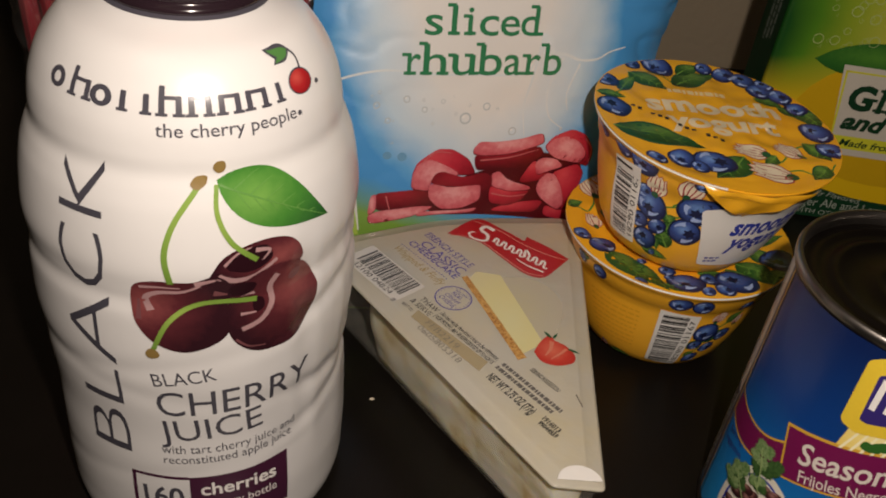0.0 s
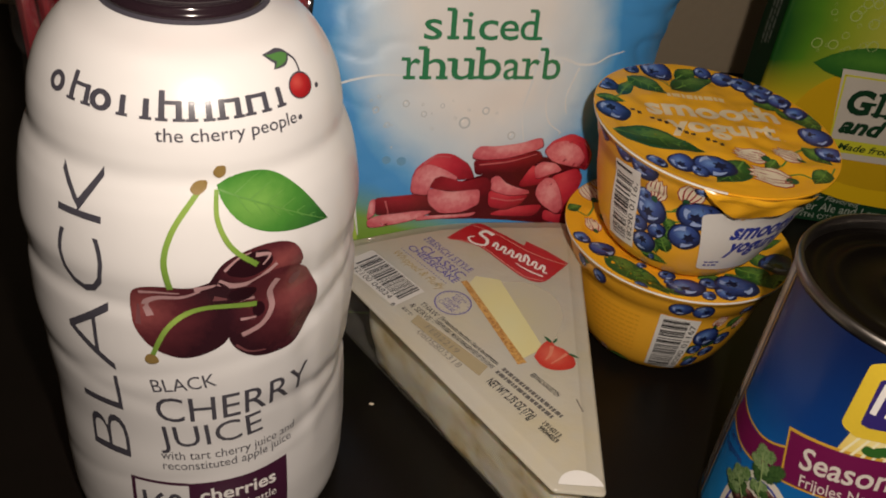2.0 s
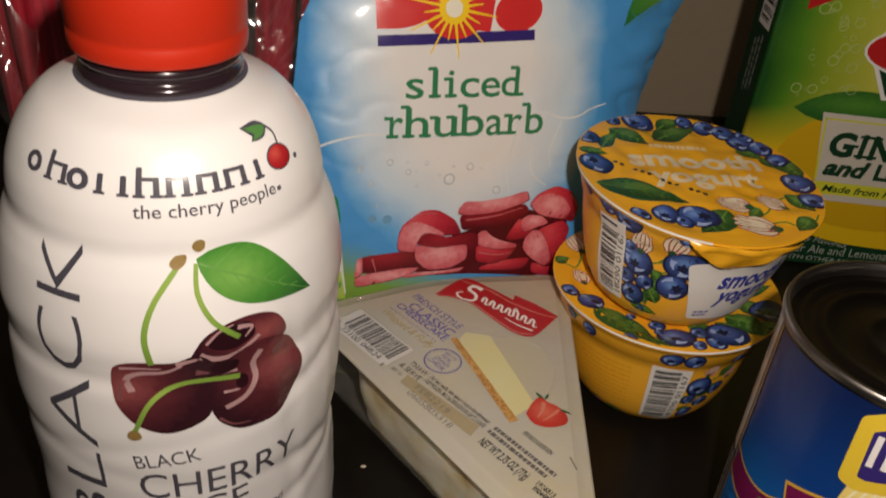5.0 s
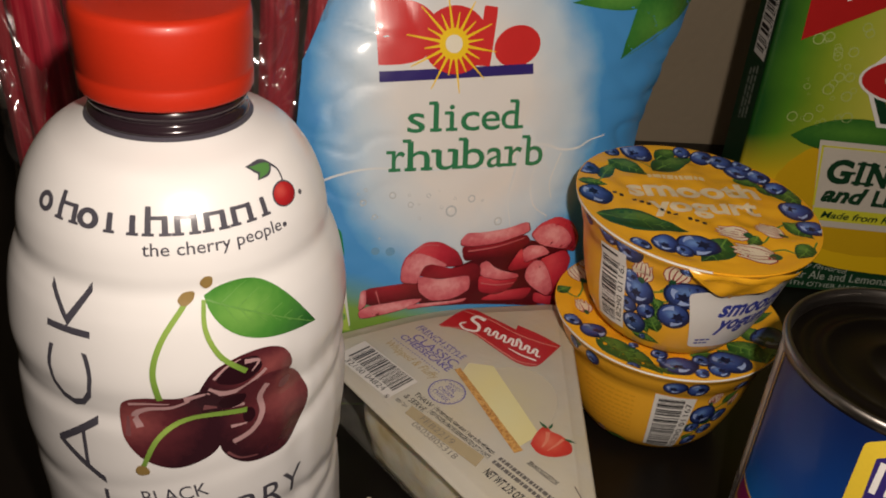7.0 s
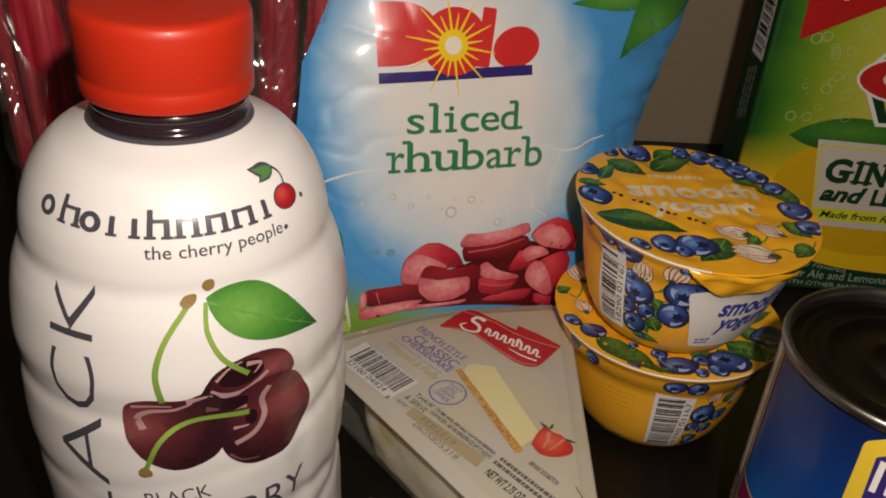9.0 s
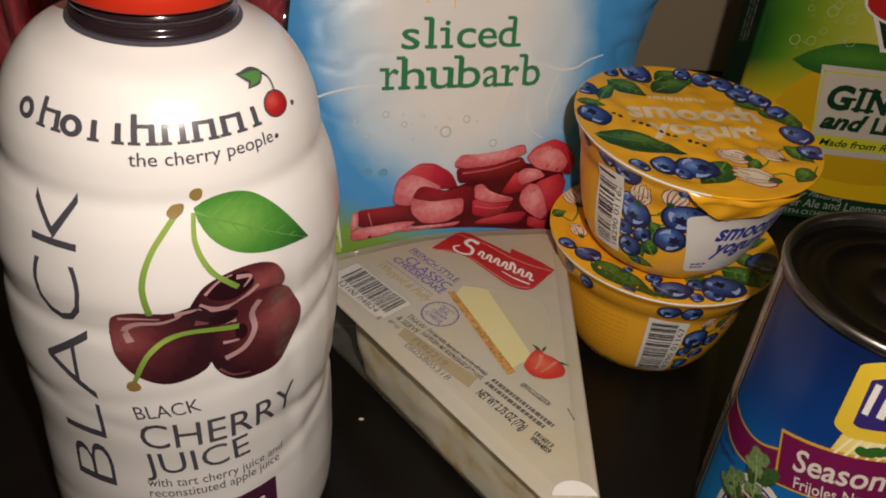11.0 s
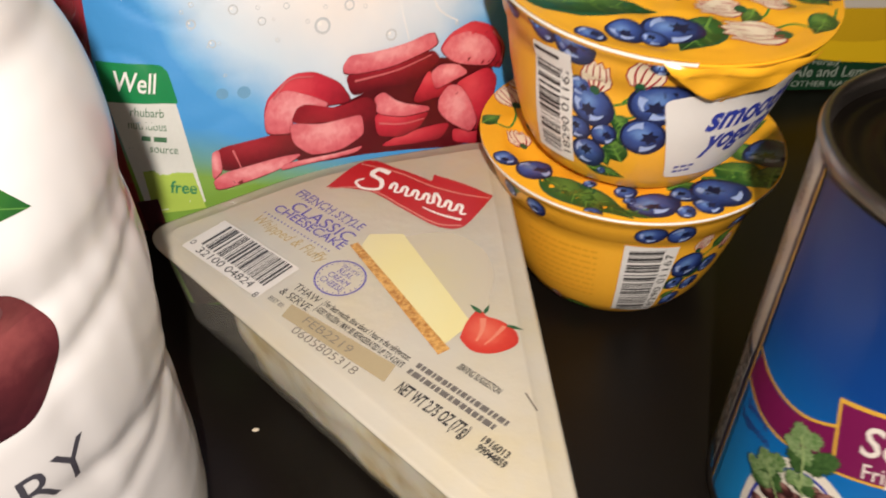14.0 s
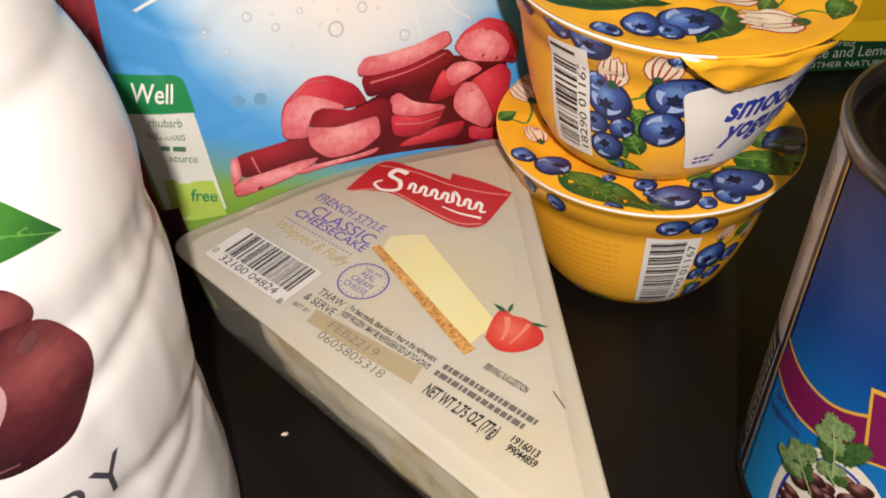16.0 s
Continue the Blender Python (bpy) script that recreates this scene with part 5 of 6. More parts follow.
# the maker's mark as plain red shapes, a sun and a bar
patch("brand_mark", [curve_pts([(-28.6, 87.6), (-14, 87.0), (-5.5, 81.5), (-4.0, 74.0), (-8.5, 66.5), (-17, 63.4), (-28.8, 63.2)], 5)], on_bag, BANNER_RED, pouch, 0.12, 2.0, "red shapes of a maker's mark")
patch("brand_mark", [ellipse(3.2, 71.6, 14.0, 13.4)], on_bag, BANNER_RED, pouch, 0.16, 2.0)
patch("brand_mark", [rounded([(15.8, 84.6, 0.8), (21.6, 83.8, 0.8), (17.8, 60.6, 0.8), (11.8, 61.4, 0.8)], 3)], on_bag, BANNER_RED, pouch, 0.2, 2.0)
patch("brand_mark", [ellipse(30.2, 68.2, 10.6, 8.2, 12)], on_bag, BANNER_RED, pouch, 0.12, 2.0)
rays = []
for k in range(20):
    a, L = 2 * math.pi * k / 20 + 0.1, (17.5 + 2.5 * math.sin(3 * k) if k % 2 else 12.5)
    rays += ribbon([(2.4 + 5 * math.cos(a), 70.2 + 5 * math.sin(a)), (2.4 + L * math.cos(a), 70.2 + L * math.sin(a))], 1.3, 0.4)
patch("sun_ray", rays, on_bag, SUN_YELLOW, pouch, 0.34, 2.0)
patch("sun_disc", [ellipse(2.4, 70.2, 6.2, 6.2)], on_bag, SUN_YELLOW, pouch, 0.36, 2.0, "yellow sun mark")
patch("sun_core", [ellipse(2.4, 70.2, 3.6, 3.6)], on_bag, ink("warm_white_ink", (0.80, 0.76, 0.62)), pouch, 0.42, 2.0)
patch("mark_bar", [quad(-28.6, 56.6, 37.6, 60.8)], on_bag, BANNER_NAVY, pouch, 0.14, 2.0, "navy bar")
SERIFS = {"l": ((0.5, 0, 0), (0.36, 1.0, -1)), "i": ((0.5, 0, 0), (0.36, 0.70, -1)), "r": ((0.22, 0, 0), (0.12, 0.70, -1)), "h": ((0.14, 0, 0), (0.86, 0, 0), (0.08, 1.0, -1)),
          "u": ((0.08, 0.70, -1), (0.80, 0.70, -1), (0.92, 0, 1)), "b": ((0.08, 1.0, -1),), "d": ((0.82, 1.0, -1), (0.92, 0, 1)), "a": ((0.94, 0, 1),),
          "G": ((0.92, 0.42, 0),), "I": ((0.5, 0, 0), (0.5, 1.0, 0)), "N": ((0.14, 0, 0), (0.12, 1.0, 0), (0.88, 1.0, 0)), "E": (), "R": ((0.16, 0, 0), (0.12, 1.0, -1), (0.94, 0, 0))}


def slab_words(letters, surface, material, parent, p0, p1, x0, x1, tall, off, thick, bold=0.012, step=2.0):
    """Slab-serif lettering: each built-in letter in its own span (of x0 to x1), with square feet on its stems."""
    e = Vector((p1[0] - p0[0], p1[1] - p0[1])) / (x1 - x0)
    n = Vector((-e.y, e.x)).normalized()
    feet = []
    for ch, a, b in letters:
        q0, q1 = Vector(p0) + e * (a - x0), Vector(p0) + e * (b - x0)
        words(ch, surface, material, parent, tuple(q0), tuple(q1), tall, off, step, bold=bold)
        w = (b - a) * e.length
        for fx, fy, side in SERIFS.get(ch, ()):
            c = q0 + (q1 - q0) * fx + n * (fy * tall * (1.06 if fy == 1.0 and ch.islower() else 1.0))
            lo, hi = {0: (-1.15, 1.15), -1: (-1.3, 0.35), 1: (-0.35, 1.3)}[side]
            d = e.normalized() * thick
            y0, y1 = (0.0, 0.62) if fy < 0.5 else (-0.62, 0.0)
            feet.append([tuple(c + d * lo + n * thick * y0), tuple(c + d * hi + n * thick * y0), tuple(c + d * hi + n * thick * y1), tuple(c + d * lo + n * thick * y1)])
    patch("letter_foot", feet, surface, material, parent, off + 0.02, step)


slab_words((("s", 719, 749), ("l", 763, 772), ("i", 790, 799), ("c", 810, 843), ("e", 846, 880), ("d", 882, 914)), on_bag, POUCH_GREEN, pouch, (-17.7, 36.0), (31.9, 34.2), 720, 917, 11.6, 0.16, 2.2, 0.006)
slab_words((("r", 690, 712), ("h", 716, 754), ("u", 764, 803), ("b", 811, 850), ("a", 854, 884), ("r", 893, 918), ("b", 925, 957)), on_bag, POUCH_GREEN, pouch, (-26.0, 20.4), (42.6, 17.6), 686, 956, 12.4, 0.16, 2.2, 0.006)
POUCH_LEAF = shaded_ink("pouch_leaf_print", (0.10, 0.30, 0.05), (0.03, 0.17, 0.03), (0.01, 0.08, 0.015), 0.4, 0.3, 0.3, 0.2)
patch("print_leaf", [leaf_shape(128, 96, 79.5, 60.5, 0.22, -0.10)], on_bag, POUCH_LEAF, pouch, 0.14, 2.0, "printed dark green leaf")
patch("print_leaf", [leaf_shape(110, 94, 55.0, 84.6, 0.12, 0.05)], on_bag, POUCH_LEAF, pouch, 0.12, 2.0)
patch("print_vein", ribbon([(126, 94), (104, 72), (82, 61.5)], 0.8, 0.2), on_bag, ink("mid_green_ink", (0.08, 0.24, 0.05)), pouch, 0.2, 2.0)


def speckled(name, base, fleck):
    m, nt, b = nodes_of(name, 0.3, 0, 0.25)
    f = math_node(nt, "MULTIPLY_ADD", noise_of(nt, 1100, 2), 0.6, math_node(nt, "MULTIPLY", noise_of(nt, 130, 3), 0.4))
    nt.links.new(ramp(nt, f, [(0.36, base), (0.62, fleck)]), b.inputs["Base Color"])
    return m


CUT_FACE = shaded_ink("rhubarb_cut_print", (0.70, 0.30, 0.31), (0.58, 0.145, 0.17), (0.43, 0.045, 0.07), 0.5, 0.6, 0.3, 0.25, 0.5)
SKIN_LIGHT = shaded_ink("rhubarb_skin_print", (0.58, 0.06, 0.08), (0.44, 0.022, 0.042), (0.22, 0.008, 0.018), 0.35, 0.8, 0.3, 0.25, 0.1)
SKIN_DARK = shaded_ink("rhubarb_shade_print", (0.30, 0.014, 0.026), (0.20, 0.009, 0.017), (0.085, 0.004, 0.008), 0.4, 0.8, 0.3, 0.25, 0.1)
GAP = ink("rhubarb_gap_print", (0.085, 0.005, 0.009), 0.3, 0.25, 0.4, grain=300)
STREAK = ink("pale_rose_ink", (0.52, 0.13, 0.14), 0.3, 0.2)
chunk_no = iter(range(100))


def chunk(mat, outline):
    """One printed face of a rhubarb chunk, with its thin dark edge."""
    k = next(chunk_no)
    sh = soft_corners(outline)
    cx, cy = sum(p[0] for p in sh) / len(sh), sum(p[1] for p in sh) / len(sh)
    ob = patch("print_rhubarb", [sh], on_bag, mat, pouch, 0.18 + 0.05 * k, 2.0, "printed chunk of red rhubarb")
    if k:
        patch("chunk_edge", [[(cx + (x - cx) * 1.02 + 0.1, cy + (y - cy) * 1.03 - 0.2) for x, y in sh]], on_bag, SKIN_DARK, ob, 0.16 + 0.05 * k, 2.0)


def soft_corners(pts, n=3):
    """An outline with its corners rounded off."""
    out = []
    for i, p in enumerate(pts):
        a, b, q = Vector(pts[i - 1]), Vector(pts[(i + 1) % len(pts)]), Vector(p)
        s, e = q.lerp(a, 0.3), q.lerp(b, 0.3)
        for k in range(n + 1):
            t = k / n
            out.append(tuple((1 - t) ** 2 * s + 2 * t * (1 - t) * q + t * t * e))
    return out


# chunks of rhubarb: dark gaps, red skins, pale cut faces
chunk(GAP, [(-24.2, -29.2), (-14.9, -27.7), (5.7, -23.6), (15.0, -21.2), (29.3, -21.0), (37.4, -16.0), (43.5, -18.0), (57.0, -21.5), (58.5, -28.0), (54.0, -50.4), (10.0, -42.7), (-12.8, -40.9)])
chunk(SKIN_DARK, [(-38.2, -29.3), (-24.7, -28.8), (-15.1, -28.6), (-11.3, -36.9), (-27.8, -36.8), (-37.9, -37.0)])
chunk(CUT_FACE, [(-39.7, -30.6), (-37.2, -29.8), (-37.6, -36.9), (-41.2, -39.5)])
chunk(CUT_FACE, [(-41.1, -39.3), (-36.1, -37.1), (-19.2, -36.3), (-12.0, -37.0), (-19.4, -40.1), (-40.6, -43.1)])
chunk(SKIN_LIGHT, [(-21.7, -20.9), (-19.6, -16.7), (-11.3, -11.3), (-4.3, -11.9), (3.2, -16.9), (6.6, -24.1), (-4.2, -23.3), (-14.5, -25.9), (-22.7, -27.8)])
chunk(CUT_FACE, [(-21.9, -22.0), (-19.2, -17.3), (-14.0, -15.6), (-5.9, -19.5), (-0.3, -23.5), (-13.7, -24.9), (-14.4, -29.8), (-22.6, -28.1)])
chunk(CUT_FACE, [(-19.2, -38.9), (-9.9, -39.2), (0.1, -39.7), (8.2, -39.3), (5.0, -41.2), (-12.7, -40.7), (-20.2, -40.8)])
chunk(SKIN_LIGHT, [(12.9, -41.2), (22.7, -38.6), (40.0, -38.5), (35.7, -44.0), (26.1, -43.3)])
chunk(SKIN_LIGHT, [(40.3, -41.0), (48.4, -45.0), (53.6, -44.2), (54.4, -50.9), (39.7, -46.2)])
chunk(SKIN_DARK, [(5.4, -14.5), (21.1, -15.3), (35.6, -12.9), (38.3, -16.8), (27.9, -22.4), (16.3, -21.2), (6.6, -22.3)])
chunk(CUT_FACE, [(5.0, -12.0), (7.8, -9.2), (15.7, -10.0), (27.3, -9.3), (36.7, -7.2), (38.0, -11.5), (34.5, -13.1), (21.1, -15.8), (9.7, -15.7), (4.9, -14.5)])
chunk(SKIN_LIGHT, [(38.1, -13.7), (42.3, -9.3), (51.4, -6.6), (59.3, -10.2), (62.8, -17.2), (61.0, -24.6), (56.6, -23.0), (43.1, -19.2)])
chunk(CUT_FACE, [(38.4, -14.0), (42.6, -10.2), (49.7, -9.7), (56.2, -13.2), (59.5, -18.7), (56.6, -23.0), (43.1, -19.2)])
chunk(SKIN_LIGHT, [(26.7, -28.1), (34.1, -18.6), (35.6, -26.5), (42.3, -25.3), (39.1, -28.9), (28.8, -29.6)])
chunk(CUT_FACE, [(34.1, -20.7), (37.8, -18.5), (44.4, -19.6), (48.1, -23.4), (41.0, -25.1), (35.3, -26.6)])
chunk(SKIN_LIGHT, [(42.2, -25.9), (55.2, -22.6), (59.2, -27.8), (52.8, -41.9), (48.8, -44.8), (45.5, -33.2)])
chunk(CUT_FACE, [(36.3, -29.4), (40.2, -26.0), (44.2, -26.7), (47.7, -32.5), (50.0, -41.1), (47.0, -44.6), (38.6, -38.2), (35.4, -33.7)])
chunk(SKIN_LIGHT, [(13.0, -29.1), (22.4, -32.3), (32.5, -32.8), (28.3, -37.6), (21.2, -39.5), (12.9, -37.3)])
chunk(CUT_FACE, [(13.7, -24.0), (17.3, -23.0), (20.6, -26.7), (24.9, -28.9), (32.2, -31.4), (32.5, -33.0), (22.3, -32.8), (13.6, -29.7)])
chunk(SKIN_DARK, [(-11.8, -21.8), (-8.6, -21.1), (0.5, -24.7), (10.9, -23.0), (14.2, -26.2), (12.0, -32.9), (8.3, -35.9), (4.6, -29.5), (-14.6, -26.3)])
chunk(CUT_FACE, [(-15.1, -25.8), (-5.3, -28.7), (4.8, -28.6), (8.8, -28.7), (8.7, -35.5), (0.3, -38.6), (-9.7, -38.2), (-15.0, -32.8)])
for run in ([(-18.5, -17.5), (-12.5, -12.6), (-5, -13.2)], [(58.5, -11.5), (61.6, -16.5), (60.6, -22.5)], [(-33.5, -30.5), (-32.2, -36.4)], [(8, -17.5), (22, -17.0), (35, -14.6)], [(14, -33), (22, -35), (30, -35)]):
    patch("print_streak", ribbon(run, 0.7, 0.3), on_bag, STREAK, pouch, 1.35, 2.0)
# splash and bubbles
SPLASH = ink("pale_splash_ink", (0.70, 0.74, 0.76), 0.25, 0.4)
patch("print_splash", ribbon([(-54, 17.5), (-45.8, 20.5), (-32, 22.3), (-12, 20), (1.8, 19.4), (20, 18.4), (27.6, 19.5), (32, 26), (34, 34.8)], 0.9, 0.8), on_bag, SPLASH, pouch, 0.1, 2.0)
patch("print_splash", ribbon([(34, 34.8), (36, 28), (45, 26), (51.9, 23.5), (60, 23.5), (65.8, 26.1), (74, 28)], 1.6, 0.5), on_bag, SPLASH, pouch, 0.1, 2.0)
patch("print_splash", ribbon([(33, 28), (30, 16), (27, 4), (28.1, -8.5)], 1.4, 0.4) + ribbon([(44, 25), (38, 12), (39, 0), (46, -6)], 1.2, 0.4) + ribbon([(52, 22), (47, 10), (48, 2)], 0.9, 0.3) + [blob(36, 30, 3.4, 4.6, 20, 0.3, 6)], on_bag, SPLASH, pouch, 0.12, 2.0)
rnd = random.Random(12)
patch("print_drop", [ellipse(-32.7, -13.1, 1.8, 1.7)], on_bag, ink("drop_ink", (0.15, 0.33, 0.52), 0.2, 0.4), pouch, 0.1, 2.0, "printed water drop")
patch("print_drop", [ellipse(-26.4, -13.9, 2.0, 1.9)], on_bag, ink("drop_ink", (0.15, 0.33, 0.52), 0.2, 0.4), pouch, 0.1, 2.0, "printed water drop")
drops = [(-24.7, 10.4, 1.5), (-17.2, 5.8, 1.3), (-37.0, 8.3, 1.4), (-32.5, 1.9, 1.2), (0.7, 1.1, 2.6), (22.3, -5.8, 1.9), (10.1, 5.6, 1.7), (-9.2, 8.8, 1.0), (-13.6, -0.5, 0.7), (-3.6, 3.2, 0.7)]
drops += [(rnd.uniform(-45, 55), rnd.uniform(-8, 14), rnd.uniform(0.4, 0.8)) for _ in range(12)]
patch("print_bubble", [q for x, y, r in drops for q in ring_quads(x, y, r, r * 0.3, 14)], on_bag, ink("bubble_ink", (0.50, 0.54, 0.56), 0.2, 0.4), pouch, 0.1, 2.0)
patch("bubble_glint", [ellipse(x - 0.3 * r, y + 0.3 * r, r * 0.25, r * 0.25, n=6) for x, y, r in drops], on_bag, INK_WHITE, pouch, 0.16, 2.0)
# the green and white claim panel
patch("claim_panel", [rounded([(-64.3, -10.5, 0.5), (-46.2, -13.4, 0.5), (-44.6, -46, 0.5), (-61.5, -48, 0.5)], 3)], on_bag, ink("claim_white_ink", (0.62, 0.64, 0.60), 0.3, 0.3), pouch, 0.12, 2.0, "pale claim panel")
patch("claim_head", [rounded([(-64.4, 1.4, 0.5), (-46.4, -1.8, 4), (-45.6, -13.5, 0.5), (-64.2, -10.8, 0.5)], 4)], on_bag, ink("claim_green_ink", (0.015, 0.22, 0.07), 0.3, 0.3), pouch, 0.16, 2.0, "green heading of a claim panel")
words("Well", on_bag, INK_WHITE, pouch, (-61.6, -7.4), (-50.6, -9.6), 5.8, 0.5, 2.0, bold=0.01, slant=0.12)
CLAIM_TEXT = ink("claim_text_ink", (0.06, 0.16, 0.08))
words("rhubarb", on_bag, CLAIM_TEXT, pouch, (-59.2, -15.4), (-50.4, -17.2), 2.7, 0.2, 2.0)
words("nutritious", on_bag, CLAIM_TEXT, pouch, (-60.6, -19.4), (-50.6, -21.4), 2.7, 0.2, 2.0)
words("source", on_bag, CLAIM_TEXT, pouch, (-56.6, -27.6), (-49.0, -29.2), 2.7, 0.2, 2.0)
patch("claim_line", text_bars((-58, -23.6), (-51, -25.0), 1.6, 3, 2.0), on_bag, CLAIM_TEXT, pouch, 0.2, 2.0)
patch("claim_foot", [[(-60.0, -33.5), (-46.2, -36.0), (-44.9, -48), (-60, -48)]], on_bag, ink("claim_lime_ink", (0.36, 0.50, 0.08), 0.3, 0.3), pouch, 0.18, 2.0)
words("free", on_bag, POUCH_GREEN, pouch, (-54.0, -41.2), (-46.6, -43.0), 3.8, 0.26, 2.0, bold=0.02)
# Maroon gusset, its ink darkened for the shade where it curves away.
patch("bottom_gusset", [[(edge_at(LEFT_EDGE, -84) + 1, -84), (edge_at(LEFT_EDGE, -52) + 1, -52)] + [(x, -51 - 5 * math.sin((x + 62) / 150 * math.pi)) for x in range(-58, 86, 6)] + [(83, -84)]], on_bag, ink("shaded_gusset_ink", (0.03, 0.012, 0.012), 0.3, vary=0.4), pouch, 0.3, 4.0, "dark maroon folded bottom of the pouch, its shade painted in")
patch("pouch_gusset", [[(-64.0, -44), (-58, -43), (-57, -60), (-62, -60)]], on_bag, ink("maroon_ink", (0.06, 0.012, 0.016), 0.3), pouch, 0.24, 2.0)


# ---- print on the bean can ----
GOLD = ink("gold_line_ink", (0.62, 0.36, 0.04), 0.3, 0.2)
PURPLE = ink("purple_band_ink", (0.16, 0.008, 0.07), 0.3, 0.2)


def ring_ellipse(cx, cy, rx, ry, w, n=48):
    out = []
    for i in range(n):
        a, b = 2 * math.pi * i / n, 2 * math.pi * (i + 1) / n
        out.append([(cx + (rx - d) * math.cos(t), cy + (ry - d) * math.sin(t)) for t, d in ((a, 0), (b, 0), (b, w), (a, w))])
    return out


def cu(deg):
    return (deg + 150) * math.pi / 180 * 37.5


patch("label_band", ribbon([(cu(-193), 52.0), (cu(-178), 49.6), (cu(-163), 50.6), (cu(-148), 56.0)], 10.0, 9.0), can_art, PURPLE, can, 0.1, 3.0, "purple band")
patch("band_edge", ribbon([(cu(-193), 57.4), (cu(-178), 55.2), (cu(-163), 56.0), (cu(-150), 61.0)], 0.8) + ribbon([(cu(-193), 46.8), (cu(-178), 44.2), (cu(-163), 45.4), (cu(-146), 51.0)], 0.8), can_art, GOLD, can, 0.16, 3.0)
sl = 0.30
plq = [(cu(-153.8), 66.5), (cu(-90), 66.5 + 40 * sl), (cu(-86), 49 + 40 * sl), (cu(-147.6), 48.4)]
patch("plaque_edge", [[(plq[0][0] - 0.9, plq[0][1] + 0.9), (plq[1][0], plq[1][1] + 0.9), (plq[2][0], plq[2][1] - 0.9), (plq[3][0] - 0.6, plq[3][1] - 1.0)]], can_art, GOLD, can, 0.2, 3.0)
patch("name_plaque", [plq], can_art, PURPLE, can, 0.26, 3.0, "purple name plaque")
words("Seasoned", can_art, ink("can_white_ink", (0.66, 0.62, 0.56), 0.35), can, (cu(-143.4), 57.0), (cu(-92), 66.4), 8.0, 0.34, 3.0, bold=0.015, slant=0.24)
words("Frijoles Negros", can_art, ink("can_white_ink", (0.66, 0.62, 0.56), 0.35), can, (cu(-139.8), 50.8), (cu(-101), 58.0), 4.4, 0.34, 3.0, bold=0.006, slant=0.1)
patch("sun_panel", [[(cu(-133.8), 68.6), (cu(-131.4), 80), (cu(-100), 92), (cu(-100), 78)]], can_art, shaded_ink("sun_panel_print", (0.82, 0.74, 0.42), (0.80, 0.66, 0.22), (0.72, 0.52, 0.10), 0.6, 0.5), can, 0.16, 3.0, "pale yellow picture panel")
patch("sun_panel_ray", [[(cu(-132 + 4 * k), 70.4 + 0.6 * k), (cu(-130.6 + 4 * k), 70.6 + 0.6 * k), (cu(-125 + 3.6 * k), 83 + k), (cu(-126 + 3.6 * k), 82.6 + k)] for k in range(6)], can_art, ink("ray_yellow_ink", (0.86, 0.80, 0.52)), can, 0.22, 3.0)
patch("sun_panel_leaf", [blob(cu(-121 + 4 * k), 75.5 + 1.6 * k, 2.4, 1.8, 30 * k, 0.3, 60 + k) for k in range(4)], can_art, ink("herb_dark_ink", (0.03, 0.12, 0.02)), can, 0.4, 3.0)
frame_pts = [(cu(-135), 80.8, 3), (cu(-135.4), 101.4, 3), (cu(-128), 105.2, 2), (cu(-92.5), 106.6, 2), (cu(-92.5), 86.5, 2), (cu(-127.5), 79.4, 2)]
def grown(pts, d):
    """The logo's outline, d millimetres larger all round."""
    cx, cy = sum(p[0] for p in pts) / len(pts), sum(p[1] for p in pts) / len(pts)
    return [(x + math.copysign(d, x - cx), min(106.8, y + math.copysign(d, y - cy)), r) for x, y, r in pts]


patch("logo_outline", [rounded(grown(frame_pts, 0.5))], can_art, ink("logo_bronze_ink", (0.40, 0.26, 0.05), 0.3, 0.2), can, 0.20, 3.0)
patch("logo_line", [rounded(grown(frame_pts, -0.7))], can_art, NAVY, can, 0.26, 3.0)
patch("logo_frame", [rounded(grown(frame_pts, -1.1))], can_art, ink("logo_yellow_ink", (0.72, 0.52, 0.04), 0.3, 0.2), can, 0.32, 3.0, "yellow frame of a maker's mark")
patch("logo_field", [rounded([(cu(-130), 83.2, 1), (cu(-131), 99.4, 1), (cu(-125.5), 102.2, 1), (cu(-94.5), 103.4, 1), (cu(-94.5), 90, 1), (cu(-126.5), 83, 1)])], can_art, BANNER_NAVY, can, 0.4, 3.0)
for a0, a1, v0, v1 in ((-129, -126.5, 88, 99), (-123.5, -120.5, 88.5, 100), (-114.5, -108.5, 89, 101), (-104.5, -99.5, 90, 102)):
    patch("logo_stroke", [quad(cu(a0), v0, cu(a1), v1)], can_art, INK_WHITE, can, 0.48, 3.0)
# herbs, bowl and beans
patch("print_bowl", [ellipse(cu(-152), 19, 14.6, 26)], can_art, ink("bowl_print_ink", (0.72, 0.68, 0.58)), can, 0.12, 3.0, "printed white bowl")
patch("print_bowl_line", ring_ellipse(cu(-152), 19, 12.4, 23.2, 0.9), can_art, BLUE_TEXT, can, 0.18, 3.0)
rnd = random.Random(31)
BEAN = shaded_ink("bean_print", (0.30, 0.15, 0.13), (0.06, 0.018, 0.018), (0.016, 0.005, 0.006), 0.4, 0.75, reach=0.7)
for k in range(44):
    a, q = rnd.uniform(0, 6.28), rnd.uniform(0, 1) ** 0.5
    patch("print_bean", [blob(cu(-150.5) + 10.6 * q * math.cos(a), 22 + 19 * q * math.sin(a), 3.0, 1.9, rnd.uniform(-40, 60), 0.08, k)], can_art, BEAN, can, 0.24 + 0.008 * k, 3.0)
HERB = speckled("herb_print", (0.06, 0.15, 0.03), (0.26, 0.36, 0.16))
